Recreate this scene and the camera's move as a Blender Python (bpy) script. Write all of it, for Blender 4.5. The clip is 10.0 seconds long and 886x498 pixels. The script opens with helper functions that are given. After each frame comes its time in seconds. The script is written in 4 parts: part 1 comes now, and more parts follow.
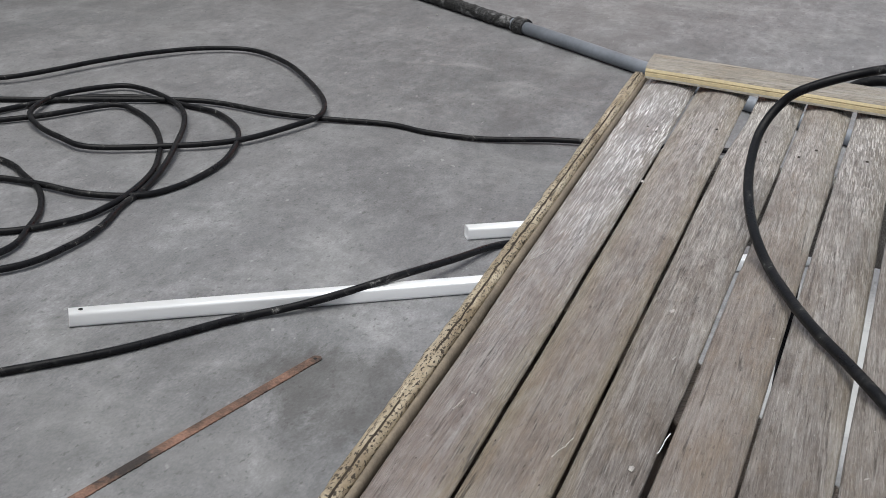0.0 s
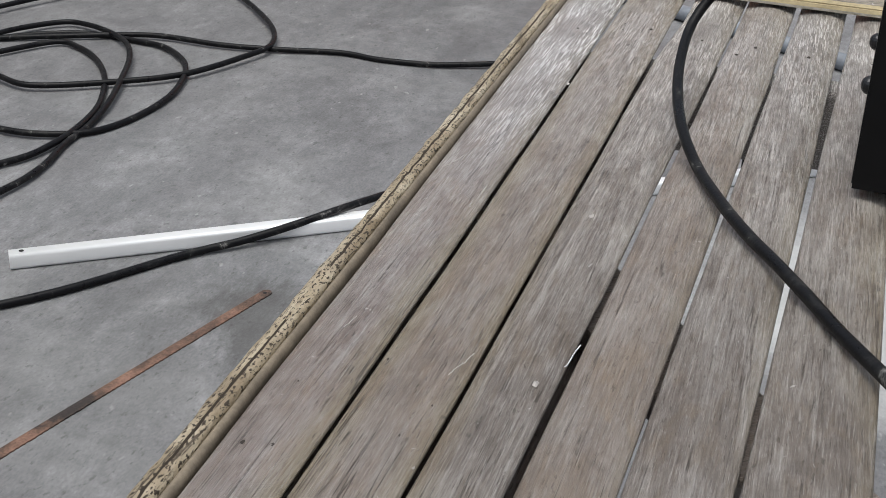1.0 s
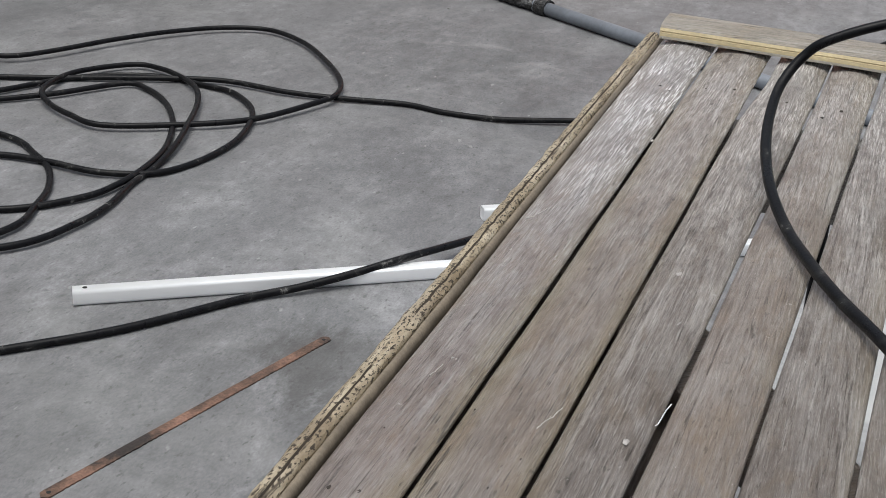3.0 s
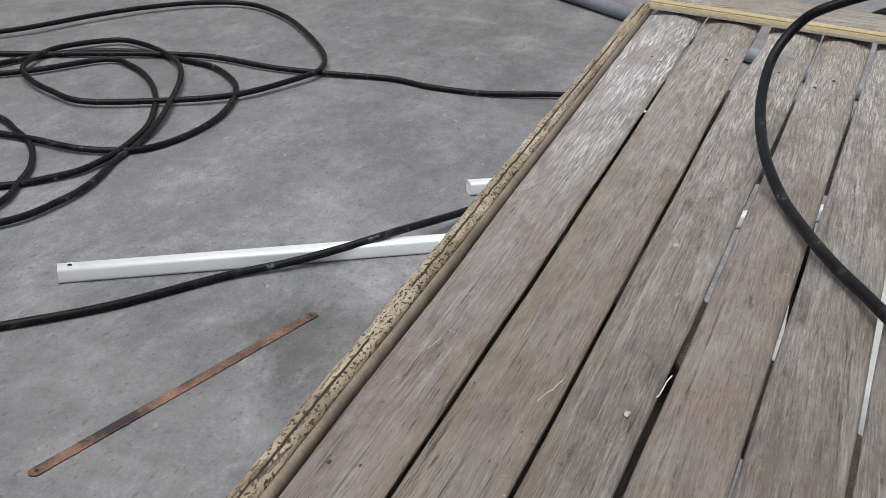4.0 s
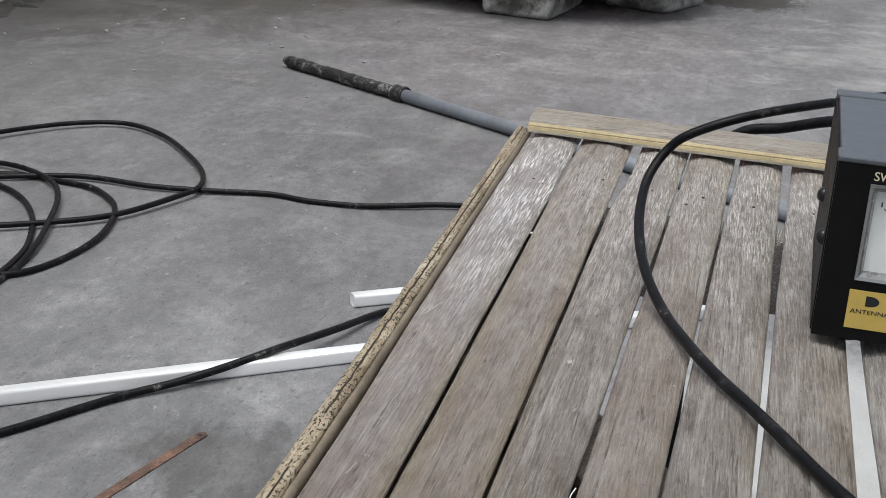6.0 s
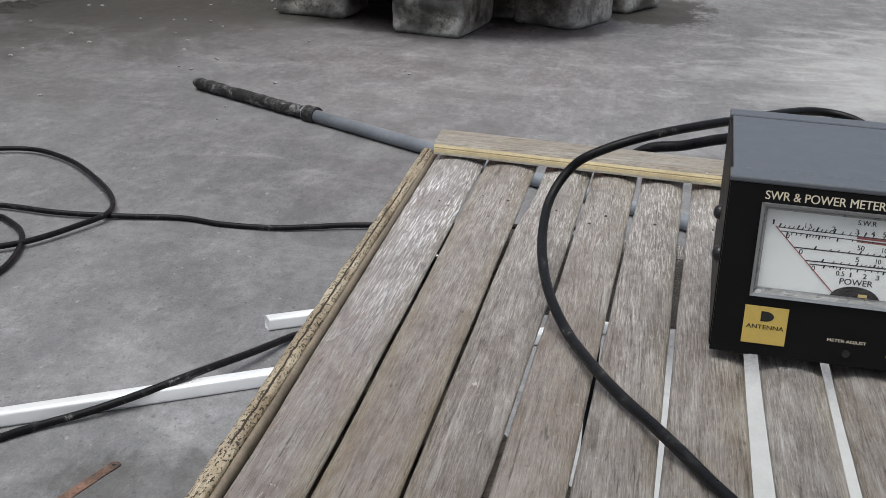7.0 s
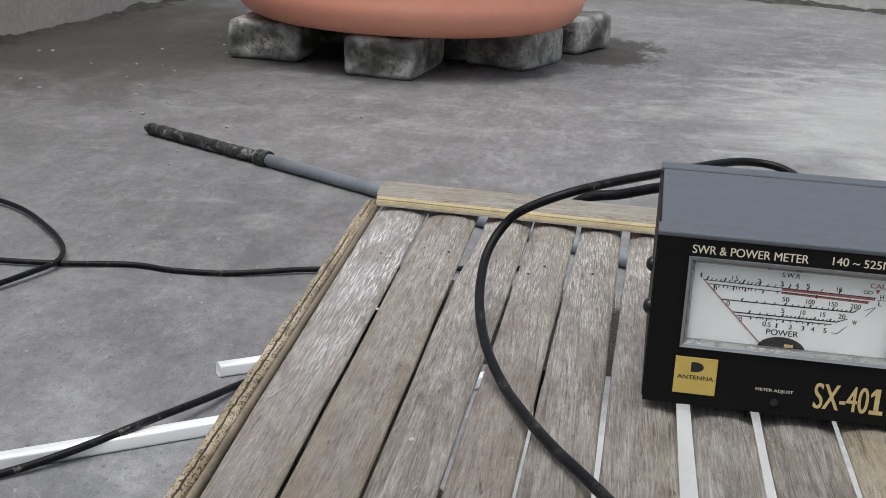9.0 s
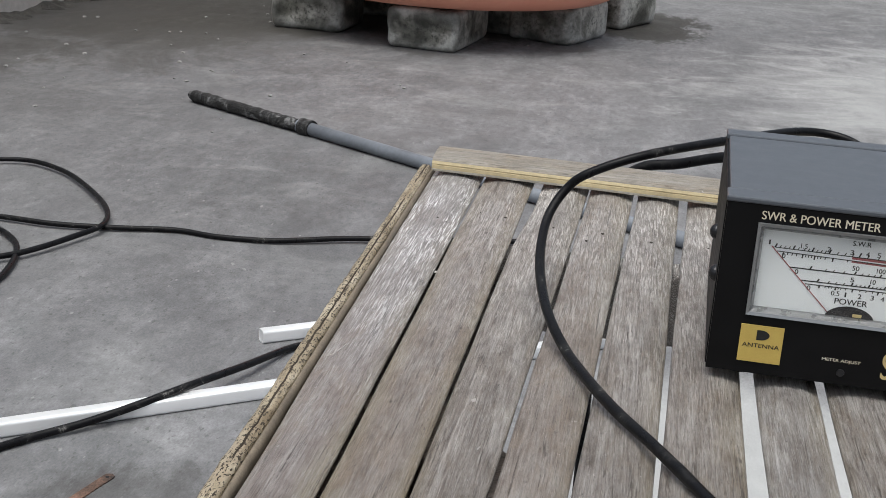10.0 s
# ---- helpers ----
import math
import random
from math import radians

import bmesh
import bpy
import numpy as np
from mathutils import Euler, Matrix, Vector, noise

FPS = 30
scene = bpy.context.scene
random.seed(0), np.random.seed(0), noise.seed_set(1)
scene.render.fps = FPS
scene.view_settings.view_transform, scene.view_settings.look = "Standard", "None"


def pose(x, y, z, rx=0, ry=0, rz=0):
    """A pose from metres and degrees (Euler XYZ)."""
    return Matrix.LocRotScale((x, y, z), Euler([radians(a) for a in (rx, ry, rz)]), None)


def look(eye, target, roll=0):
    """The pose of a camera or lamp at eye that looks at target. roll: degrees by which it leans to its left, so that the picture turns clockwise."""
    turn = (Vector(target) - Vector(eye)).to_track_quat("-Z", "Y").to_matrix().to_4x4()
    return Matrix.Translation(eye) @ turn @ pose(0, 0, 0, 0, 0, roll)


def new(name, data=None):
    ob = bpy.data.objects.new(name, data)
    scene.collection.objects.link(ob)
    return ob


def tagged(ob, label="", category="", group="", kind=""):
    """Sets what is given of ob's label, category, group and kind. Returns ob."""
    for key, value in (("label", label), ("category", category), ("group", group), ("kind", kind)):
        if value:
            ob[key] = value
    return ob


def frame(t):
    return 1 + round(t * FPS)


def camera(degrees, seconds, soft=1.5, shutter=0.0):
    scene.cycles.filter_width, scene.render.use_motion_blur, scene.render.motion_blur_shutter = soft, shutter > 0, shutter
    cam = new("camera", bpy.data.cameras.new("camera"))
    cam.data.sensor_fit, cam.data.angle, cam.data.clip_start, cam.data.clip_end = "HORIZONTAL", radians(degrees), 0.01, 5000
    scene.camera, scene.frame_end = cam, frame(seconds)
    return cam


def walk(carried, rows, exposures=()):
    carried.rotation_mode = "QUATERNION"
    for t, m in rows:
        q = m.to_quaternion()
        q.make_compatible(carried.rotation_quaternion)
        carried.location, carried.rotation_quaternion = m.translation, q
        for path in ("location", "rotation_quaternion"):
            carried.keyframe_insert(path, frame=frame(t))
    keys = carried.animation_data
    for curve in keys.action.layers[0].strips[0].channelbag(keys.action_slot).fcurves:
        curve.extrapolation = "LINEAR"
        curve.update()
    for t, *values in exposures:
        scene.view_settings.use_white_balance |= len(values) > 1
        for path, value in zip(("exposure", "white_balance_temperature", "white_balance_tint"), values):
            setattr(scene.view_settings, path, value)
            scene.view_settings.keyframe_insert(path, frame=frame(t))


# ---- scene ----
cam = camera(38.0, 10.0, 0.6)
# seconds, eye x y z, yaw, pitch, roll
PATH = [
    (0, 0.1054, -0.6655, 0.6094, 17.89, -23.59, 3.25),
    (0.5, 0.1178, -0.6505, 0.6040, 16.95, -24.92, 1.00),
    (1, 0.1194, -0.6324, 0.5888, 16.51, -26.41, 1.89),
    (1.5, 0.1120, -0.6387, 0.5904, 17.23, -25.03, 3.51),
    (2, 0.1165, -0.6338, 0.5877, 18.46, -24.61, 2.72),
    (2.2, 0.1151, -0.6363, 0.5883, 19.35, -23.82, 2.94),
    (3.3, 0.1072, -0.6322, 0.5846, 18.89, -24.44, 3.31),
    (3.5, 0.1064, -0.6324, 0.5844, 18.47, -24.72, 3.18),
    (4, 0.1044, -0.6314, 0.5831, 18.23, -25.15, 3.08),
    (4.5, 0.1024, -0.6288, 0.5806, 17.45, -25.65, 2.88),
    (4.6, 0.1023, -0.6284, 0.5819, 15.95, -25.85, 2.43),
    (4.7, 0.1021, -0.6281, 0.5823, 14.95, -25.20, 2.91),
    (4.8, 0.0999, -0.6326, 0.5841, 12.39, -24.37, 4.11),
    (5, 0.0949, -0.6378, 0.5847, 13.03, -23.87, 4.64),
    (5.5, 0.0994, -0.6406, 0.5878, 14.29, -21.90, 3.21),
    (6, 0.1007, -0.6508, 0.5971, 12.58, -20.15, 3.21),
    (6.2, 0.1001, -0.6545, 0.5991, 10.76, -19.68, 3.81),
    (7.3, 0.1085, -0.6519, 0.6034, 8.13, -18.85, 3.13),
    (7.5, 0.1099, -0.6547, 0.6064, 7.53, -18.24, 3.33),
    (8, 0.1131, -0.6568, 0.6097, 6.78, -17.55, 3.29),
    (8.5, 0.1174, -0.6557, 0.6110, 6.00, -17.19, 2.92),
    (9, 0.1134, -0.6570, 0.6100, 6.81, -17.37, 2.97),
    (9.5, 0.1106, -0.6518, 0.6041, 7.63, -18.67, 2.74),
    (10, 0.1036, -0.6566, 0.6038, 8.41, -18.58, 3.66),
]
walk(cam, [(t, pose(x, y, z, 90 + pitch, 0, yaw) @ pose(0, 0, 0, 0, 0, roll)) for t, x, y, z, yaw, pitch, roll in PATH], [(0.0, 0.1, 6400, 6.5), (10.0, 0.1, 6400, 6.5)])

# ---- light: an overcast day ----
world = bpy.data.worlds.new("world")
scene.world = world
world.use_nodes = True
wn, wl = world.node_tree.nodes, world.node_tree.links
sky = wn.new("ShaderNodeTexSky")
sky.sky_type, sky.sun_disc = "NISHITA", False
sky.sun_elevation, sky.sun_rotation = radians(76), radians(190)
sky.dust_density, sky.air_density = 6.0, 1.0
grey = wn.new("ShaderNodeHueSaturation")
grey.inputs["Saturation"].default_value = 0.5
wl.new(sky.outputs[0], grey.inputs["Color"])
wl.new(grey.outputs[0], wn["Background"].inputs[0])
wn["Background"].inputs[1].default_value = 0.15

sun = new("sun", bpy.data.lights.new("sun", "SUN"))
sun.data.energy, sun.data.angle, sun.data.color = 1.3, radians(50), (1.0, 0.985, 0.97)
sun.matrix_world = look((-0.3, -0.85, 3.8), (0, 0, 0))

T = 0.4214      # height of the table's top


# ---- materials ----
def material(name, rough=0.5, metal=0.0, spec=0.5):
    m = bpy.data.materials.new(name)
    m.use_nodes = True
    n, l = m.node_tree.nodes, m.node_tree.links
    b = n["Principled BSDF"]
    b.inputs["Roughness"].default_value, b.inputs["Metallic"].default_value = rough, metal
    b.inputs["Specular IOR Level"].default_value = spec
    return m, n, l, b


def coords(n, l, scale=(1, 1, 1), shift=True, kind="Object"):
    """Texture coordinates stretched by scale; each object is shifted by chance."""
    c, mp = n.new("ShaderNodeTexCoord"), n.new("ShaderNodeMapping")
    mp.inputs["Scale"].default_value = scale
    l.new(c.outputs[kind], mp.inputs["Vector"])
    if shift:
        info, mul = n.new("ShaderNodeObjectInfo"), n.new("ShaderNodeMath")
        mul.operation = "MULTIPLY"
        mul.inputs[1].default_value = 37.0
        l.new(info.outputs["Random"], mul.inputs[0])
        l.new(mul.outputs[0], mp.inputs["Location"])
    return mp.outputs[0]


def noise_tex(n, l, vec, scale, detail=5, rough=0.6, distort=0.0):
    t = n.new("ShaderNodeTexNoise")
    t.inputs["Scale"].default_value, t.inputs["Detail"].default_value = scale, detail
    t.inputs["Roughness"].default_value, t.inputs["Distortion"].default_value = rough, distort
    l.new(vec, t.inputs["Vector"])
    return t.outputs["Fac"]


def ramp(n, l, fac, stops):
    r = n.new("ShaderNodeValToRGB")
    e = r.color_ramp.elements
    while len(e) < len(stops):
        e.new(0.5)
    for k, (p, c) in enumerate(stops):
        e[k].position = p
        e[k].color = (*c, 1) if isinstance(c, tuple) else (c, c, c, 1)
    l.new(fac, r.inputs[0])
    return r.outputs[0]


def mix(n, l, fac, a, b, how="MIX"):
    m = n.new("ShaderNodeMix")
    m.data_type, m.blend_type = "RGBA", how
    for sock, v in ((m.inputs[0], fac), (m.inputs[6], a), (m.inputs[7], b)):
        if isinstance(v, (int, float)):
            sock.default_value = v if sock == m.inputs[0] else (v, v, v, 1)
        elif isinstance(v, tuple):
            sock.default_value = (*v, 1)
        else:
            l.new(v, sock)
    return m.outputs[2]


def bump(n, l, b, height, strength, dist):
    u = n.new("ShaderNodeBump")
    u.inputs["Strength"].default_value, u.inputs["Distance"].default_value = strength, dist
    l.new(height, u.inputs["Height"])
    l.new(u.outputs[0], b.inputs["Normal"])


def mat_concrete():
    m, n, l, b = material("concrete", 0.75, 0, 0.35)
    v = coords(n, l, (1.0, 0.5, 1.0), shift=False)      # trowelled along y
    big, mid = noise_tex(n, l, v, 1.3, 5, 0.6, 0.6), noise_tex(n, l, v, 14.0, 9, 0.78, 0.3)
    fine, grit = noise_tex(n, l, v, 60.0, 6, 0.75, 0.2), noise_tex(n, l, v, 420.0, 2, 0.6)
    c = ramp(n, l, mid, [(0.28, (0.10, 0.099, 0.103)), (0.5, (0.149, 0.149, 0.154)), (0.72, (0.222, 0.222, 0.228))])
    c = mix(n, l, 0.55, c, ramp(n, l, big, [(0.3, 0.36), (0.5, 0.62), (0.72, 0.82)]), "OVERLAY")
    c = mix(n, l, 0.5, c, ramp(n, l, fine, [(0.33, 0.3), (0.5, 0.49), (0.67, 0.68)]), "OVERLAY")
    c = mix(n, l, 0.25, c, ramp(n, l, grit, [(0.3, 0.2), (0.7, 0.8)]), "OVERLAY")
    # dark smears and pale cement bloom on the slab
    smear = noise_tex(n, l, coords(n, l, (1.0, 0.7, 1.0), False), 3.4, 8, 0.74, 0.5)
    c = mix(n, l, ramp(n, l, smear, [(0.49, 0.0), (0.70, 0.45)]), c, (0.08, 0.086, 0.086))
    bloom = noise_tex(n, l, coords(n, l, (0.8, 1.2, 1.0), False), 5.1, 7, 0.7, 0.7)
    c = mix(n, l, ramp(n, l, bloom, [(0.50, 0.0), (0.70, 0.22)]), c, (0.46, 0.465, 0.455))
    pits = noise_tex(n, l, v, 150.0, 3, 0.6)
    c = mix(n, l, ramp(n, l, pits, [(0.60, 0.0), (0.69, 0.55)]), c, (0.07, 0.07, 0.068))
    specks = noise_tex(n, l, v, 95.0, 2, 0.5)
    c = mix(n, l, ramp(n, l, specks, [(0.70, 0.0), (0.76, 0.4)]), c, (0.42, 0.42, 0.41))
    # old stains and painted shade: (x, y, reach, strength)
    # shade is painted under the tank, at the blocks' feet and beside the table
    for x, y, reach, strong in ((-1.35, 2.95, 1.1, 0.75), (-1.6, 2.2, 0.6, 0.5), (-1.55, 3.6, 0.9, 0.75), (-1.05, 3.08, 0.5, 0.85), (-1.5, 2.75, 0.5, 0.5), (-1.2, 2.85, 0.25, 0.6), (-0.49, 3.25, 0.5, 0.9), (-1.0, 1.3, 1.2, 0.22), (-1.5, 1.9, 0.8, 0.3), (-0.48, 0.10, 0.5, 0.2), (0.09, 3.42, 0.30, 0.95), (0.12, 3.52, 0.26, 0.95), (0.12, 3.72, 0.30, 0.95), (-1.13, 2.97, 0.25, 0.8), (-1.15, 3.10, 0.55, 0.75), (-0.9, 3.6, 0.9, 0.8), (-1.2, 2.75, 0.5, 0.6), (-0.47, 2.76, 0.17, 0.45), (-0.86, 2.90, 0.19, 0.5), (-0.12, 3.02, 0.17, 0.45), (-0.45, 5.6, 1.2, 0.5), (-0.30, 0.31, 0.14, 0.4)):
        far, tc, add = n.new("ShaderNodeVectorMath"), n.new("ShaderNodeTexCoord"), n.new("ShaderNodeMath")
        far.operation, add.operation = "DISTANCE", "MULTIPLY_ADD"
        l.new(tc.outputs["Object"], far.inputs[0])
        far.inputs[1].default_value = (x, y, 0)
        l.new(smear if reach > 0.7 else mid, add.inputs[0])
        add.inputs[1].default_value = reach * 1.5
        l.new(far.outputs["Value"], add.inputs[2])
        stain_shade = n.new("ShaderNodeMapRange")
        stain_shade.interpolation_type = "SMOOTHSTEP"
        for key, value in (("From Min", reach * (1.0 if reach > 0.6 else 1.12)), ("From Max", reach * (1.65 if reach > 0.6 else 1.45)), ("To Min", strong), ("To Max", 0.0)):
            stain_shade.inputs[key].default_value = value
        l.new(add.outputs[0], stain_shade.inputs["Value"])
        c = mix(n, l, stain_shade.outputs["Result"], c, (0.05, 0.047, 0.042))
    for x, y, reach, strong in ((0.26, 0.55, 0.2, 0.5), (1.25, 2.6, 0.8, 0.34)):      # pale patches: sunlit floor behind the table and far sheen, painted as colour
        far, tc, add = n.new("ShaderNodeVectorMath"), n.new("ShaderNodeTexCoord"), n.new("ShaderNodeMath")
        far.operation, add.operation = "DISTANCE", "MULTIPLY_ADD"
        l.new(tc.outputs["Object"], far.inputs[0])
        far.inputs[1].default_value = (x, y, 0)
        l.new(bloom, add.inputs[0])
        add.inputs[1].default_value = -reach * 1.5
        l.new(far.outputs["Value"], add.inputs[2])
        c = mix(n, l, ramp(n, l, add.outputs[0], [(max(reach * -0.1, 0.0), strong), (reach * 0.6, 0.0)]), c, (0.62, 0.63, 0.62))
    l.new(c, b.inputs["Base Color"])
    l.new(ramp(n, l, mid, [(0.3, 0.55), (0.7, 0.85)]), b.inputs["Roughness"])
    hgt = mix(n, l, 0.4, mid, fine)
    bump(n, l, b, mix(n, l, 0.25, hgt, grit), 0.35, 0.006)
    return m


def mat_plaster():
    m, n, l, b = material("old_white_plaster", 0.85, 0, 0.2)
    v = coords(n, l, shift=False)
    a, f = noise_tex(n, l, v, 2.0, 7, 0.65, 0.5), noise_tex(n, l, v, 40.0, 5)
    c = ramp(n, l, a, [(0.3, (0.40, 0.40, 0.385)), (0.55, (0.50, 0.50, 0.485)), (0.8, (0.55, 0.55, 0.54))])
    l.new(mix(n, l, 0.3, c, ramp(n, l, f, [(0.3, 0.25), (0.7, 0.7)]), "OVERLAY"), b.inputs["Base Color"])
    bump(n, l, b, f, 0.5, 0.006)
    return m


def mat_wood(name, dark, mid_c, pale, silver=0.5, rough=0.5, bleach_sheen=1.0, streaky=0.35, edge=(0.225, 0.188, 0.118)):
    """Weathered slats: the grain runs along y."""
    m, n, l, b = material(name, rough, 0, 0.6)
    fib = noise_tex(n, l, coords(n, l, (1700, 75, 1700)), 1.0, 5, 0.62, 0.1)
    long = noise_tex(n, l, coords(n, l, (420, 18, 420)), 1.0, 4, 0.6, 0.2)
    blot = noise_tex(n, l, coords(n, l, (62, 24, 62)), 1.0, 5, 0.6, 0.7)
    cloud = noise_tex(n, l, coords(n, l, (150, 75, 150)), 1.0, 6, 0.7, 0.6)
    silk = noise_tex(n, l, coords(n, l, (1300, 48, 1300)), 1.0, 4, 0.65, 0.2)
    c = ramp(n, l, mix(n, l, 0.7, long, cloud), [(0.34, dark), (0.5, mid_c), (0.64, pale)])
    # yellower towards the long edges
    tc, gen, off = n.new("ShaderNodeTexCoord"), n.new("ShaderNodeSeparateXYZ"), n.new("ShaderNodeMath")
    l.new(tc.outputs["Generated"], gen.inputs[0])
    off.operation = "SUBTRACT"
    l.new(gen.outputs["X"], off.inputs[0])
    off.inputs[1].default_value = 0.5
    far = n.new("ShaderNodeMath")
    far.operation = "ABSOLUTE"
    l.new(off.outputs[0], far.inputs[0])
    rim = n.new("ShaderNodeMath")
    rim.operation = "MULTIPLY_ADD"
    l.new(blot, rim.inputs[0])
    rim.inputs[1].default_value = 0.45
    l.new(far.outputs[0], rim.inputs[2])
    c = mix(n, l, ramp(n, l, rim.outputs[0], [(0.43, 0.0), (0.66, 0.8)]), c, edge)
    # silvery patches; bleaching with sky sheen painted in grows towards the far end
    xyz, worn = n.new("ShaderNodeSeparateXYZ"), n.new("ShaderNodeMapRange")
    l.new(tc.outputs["Object"], xyz.inputs[0])
    l.new(xyz.outputs["Y"], worn.inputs["Value"])
    for key, value in (("From Min", 0.07), ("From Max", 0.34), ("To Min", 0.0), ("To Max", bleach_sheen)):
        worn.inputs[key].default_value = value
    patch = ramp(n, l, mix(n, l, 0.42, blot, silk), [(0.45, 0.0), (0.61, 1.0)])
    c = mix(n, l, mix(n, l, silver, 0.0, patch), c, (0.30, 0.29, 0.282))
    wide = ramp(n, l, mix(n, l, 0.55, blot, silk), [(0.40, 0.0), (0.60, 0.75)])
    # the crown's highlight is painted in: paler along the middle
    crest = ramp(n, l, rim.outputs[0], [(0.28, 1.0), (0.60, 0.12)])
    c = mix(n, l, mix(n, l, crest, 0.0, mix(n, l, worn.outputs["Result"], 0.0, wide)), c, (0.62, 0.612, 0.605))
    # white and dark fibres
    c = mix(n, l, mix(n, l, streaky, 0.0, ramp(n, l, mix(n, l, 0.5, long, fib), [(0.54, 0.0), (0.68, 1.0)])), c, (0.42, 0.41, 0.40))
    rough_end = n.new("ShaderNodeMapRange")      # the near part is rubbed smooth
    l.new(xyz.outputs["Y"], rough_end.inputs["Value"])
    for key, value in (("From Min", 0.0), ("From Max", 0.3), ("To Min", 0.4), ("To Max", 1.0)):
        rough_end.inputs[key].default_value = value
    # tan and umber mottling where the grey skin has worn through
    tan = noise_tex(n, l, coords(n, l, (95, 30, 95)), 1.0, 6, 0.68, 0.9)
    c = mix(n, l, ramp(n, l, tan, [(0.50, 0.0), (0.64, 0.6)]), c, tuple(v * k for v, k in zip(mid_c, (1.09, 1.0, 0.84))))
    umber = noise_tex(n, l, coords(n, l, (210, 46, 210)), 1.0, 6, 0.72, 0.8)
    c = mix(n, l, ramp(n, l, umber, [(0.54, 0.0), (0.68, 0.42)]), c, tuple(v * k for v, k in zip(dark, (0.66, 0.58, 0.48))))
    c = mix(n, l, mix(n, l, rough_end.outputs["Result"], 0.0, 0.5), c, ramp(n, l, fib, [(0.32, 0.3), (0.5, 0.49), (0.68, 0.64)]), "OVERLAY")
    fleck = noise_tex(n, l, coords(n, l, (2600, 130, 2600)), 1.0, 4, 0.7, 0.15)
    c = mix(n, l, mix(n, l, rough_end.outputs["Result"], 0.0, ramp(n, l, fleck, [(0.34, 0.75), (0.44, 0.0)])), c, (0.06, 0.05, 0.041))
    # scoured silver streaks on the ridges of the grain
    scour = noise_tex(n, l, coords(n, l, (170, 13, 170)), 1.0, 6, 0.72, 0.4)
    c = mix(n, l, mix(n, l, rough_end.outputs["Result"], 0.0, ramp(n, l, scour, [(0.52, 0.0), (0.66, 0.3 + 0.6 * streaky)])), c, (0.47, 0.462, 0.45))
    # short dark pores and long open checks
    pore = noise_tex(n, l, coords(n, l, (1150, 190, 1150)), 1.0, 3, 0.62, 0.2)
    c = mix(n, l, mix(n, l, ramp(n, l, blot, [(0.40, 1.0), (0.60, 0.25)]), 0.0, ramp(n, l, pore, [(0.625, 0.0), (0.66, 0.8)])), c, (0.055, 0.043, 0.033))
    check = noise_tex(n, l, coords(n, l, (260, 4.2, 260)), 1.0, 2, 0.5, 0.1)
    c = mix(n, l, mix(n, l, ramp(n, l, umber, [(0.46, 0.0), (0.56, 1.0)]), 0.0, ramp(n, l, check, [(0.484, 0.0), (0.496, 0.85), (0.504, 0.85), (0.516, 0.0)])), c, (0.04, 0.031, 0.024))
    c = mix(n, l, ramp(n, l, fleck, [(0.56, 0.0), (0.66, 0.12 + 0.5 * streaky)]), c, (0.46, 0.45, 0.44))
    # crisp hairlines of the grain, dark and pale
    c = mix(n, l, mix(n, l, worn.outputs["Result"], 0.0, 0.5), c, (0.238, 0.228, 0.221))
    dark_lines = noise_tex(n, l, coords(n, l, (640, 21, 640)), 1.0, 3, 0.6, 0.3)
    pale_lines = noise_tex(n, l, coords(n, l, (860, 33, 860)), 1.0, 3, 0.6, 0.3)
    c = mix(n, l, mix(n, l, mix(n, l, rough_end.outputs["Result"], 0.0, ramp(n, l, cloud, [(0.36, 1.0), (0.60, 0.35)])), 0.0, ramp(n, l, dark_lines, [(0.455, 0.0), (0.49, 0.55), (0.51, 0.55), (0.545, 0.0)])), c, (0.062, 0.051, 0.042))
    c = mix(n, l, mix(n, l, mix(n, l, rough_end.outputs["Result"], 0.0, ramp(n, l, blot, [(0.38, 0.3), (0.58, 1.0)])), 0.0, ramp(n, l, pale_lines, [(0.46, 0.0), (0.49, 0.42), (0.51, 0.42), (0.54, 0.0)])), c, (0.47, 0.455, 0.44))
    bare = noise_tex(n, l, coords(n, l, (1750, 80, 1750)), 1.0, 5, 0.7, 0.2)      # raised fibres in white, with the sky's glints painted in
    thin = mix(n, l, ramp(n, l, blot, [(0.36, 0.25), (0.58, 1.0)]), 0.0, ramp(n, l, bare, [(0.51, 0.0), (0.58, 0.9)]))
    c = mix(n, l, mix(n, l, worn.outputs["Result"], 0.0, thin), c, (0.86, 0.855, 0.85))
    info = n.new("ShaderNodeObjectInfo")
    c = mix(n, l, 0.5, c, ramp(n, l, info.outputs["Random"], [(0.0, (0.46, 0.44, 0.43)), (0.5, (0.51, 0.485, 0.455)), (1.0, (0.52, 0.52, 0.53))]), "OVERLAY")
    # dark weather spots and pale scuffs
    spot = noise_tex(n, l, coords(n, l, (330, 140, 330)), 1.0, 2, 0.5)
    c = mix(n, l, ramp(n, l, spot, [(0.73, 0.0), (0.78, 0.7)]), c, (0.045, 0.038, 0.03))
    scuff = noise_tex(n, l, coords(n, l, (420, 260, 420)), 1.0, 2, 0.5, 1.0)
    c = mix(n, l, ramp(n, l, scuff, [(0.735, 0.0), (0.77, 0.55)]), c, (0.52, 0.50, 0.49))
    l.new(c, b.inputs["Base Color"])
    l.new(ramp(n, l, cloud, [(0.3, rough + 0.12), (0.7, rough - 0.06)]), b.inputs["Roughness"])
    bump(n, l, b, mix(n, l, 0.5, fib, fleck), 0.9, 0.0011)
    return m


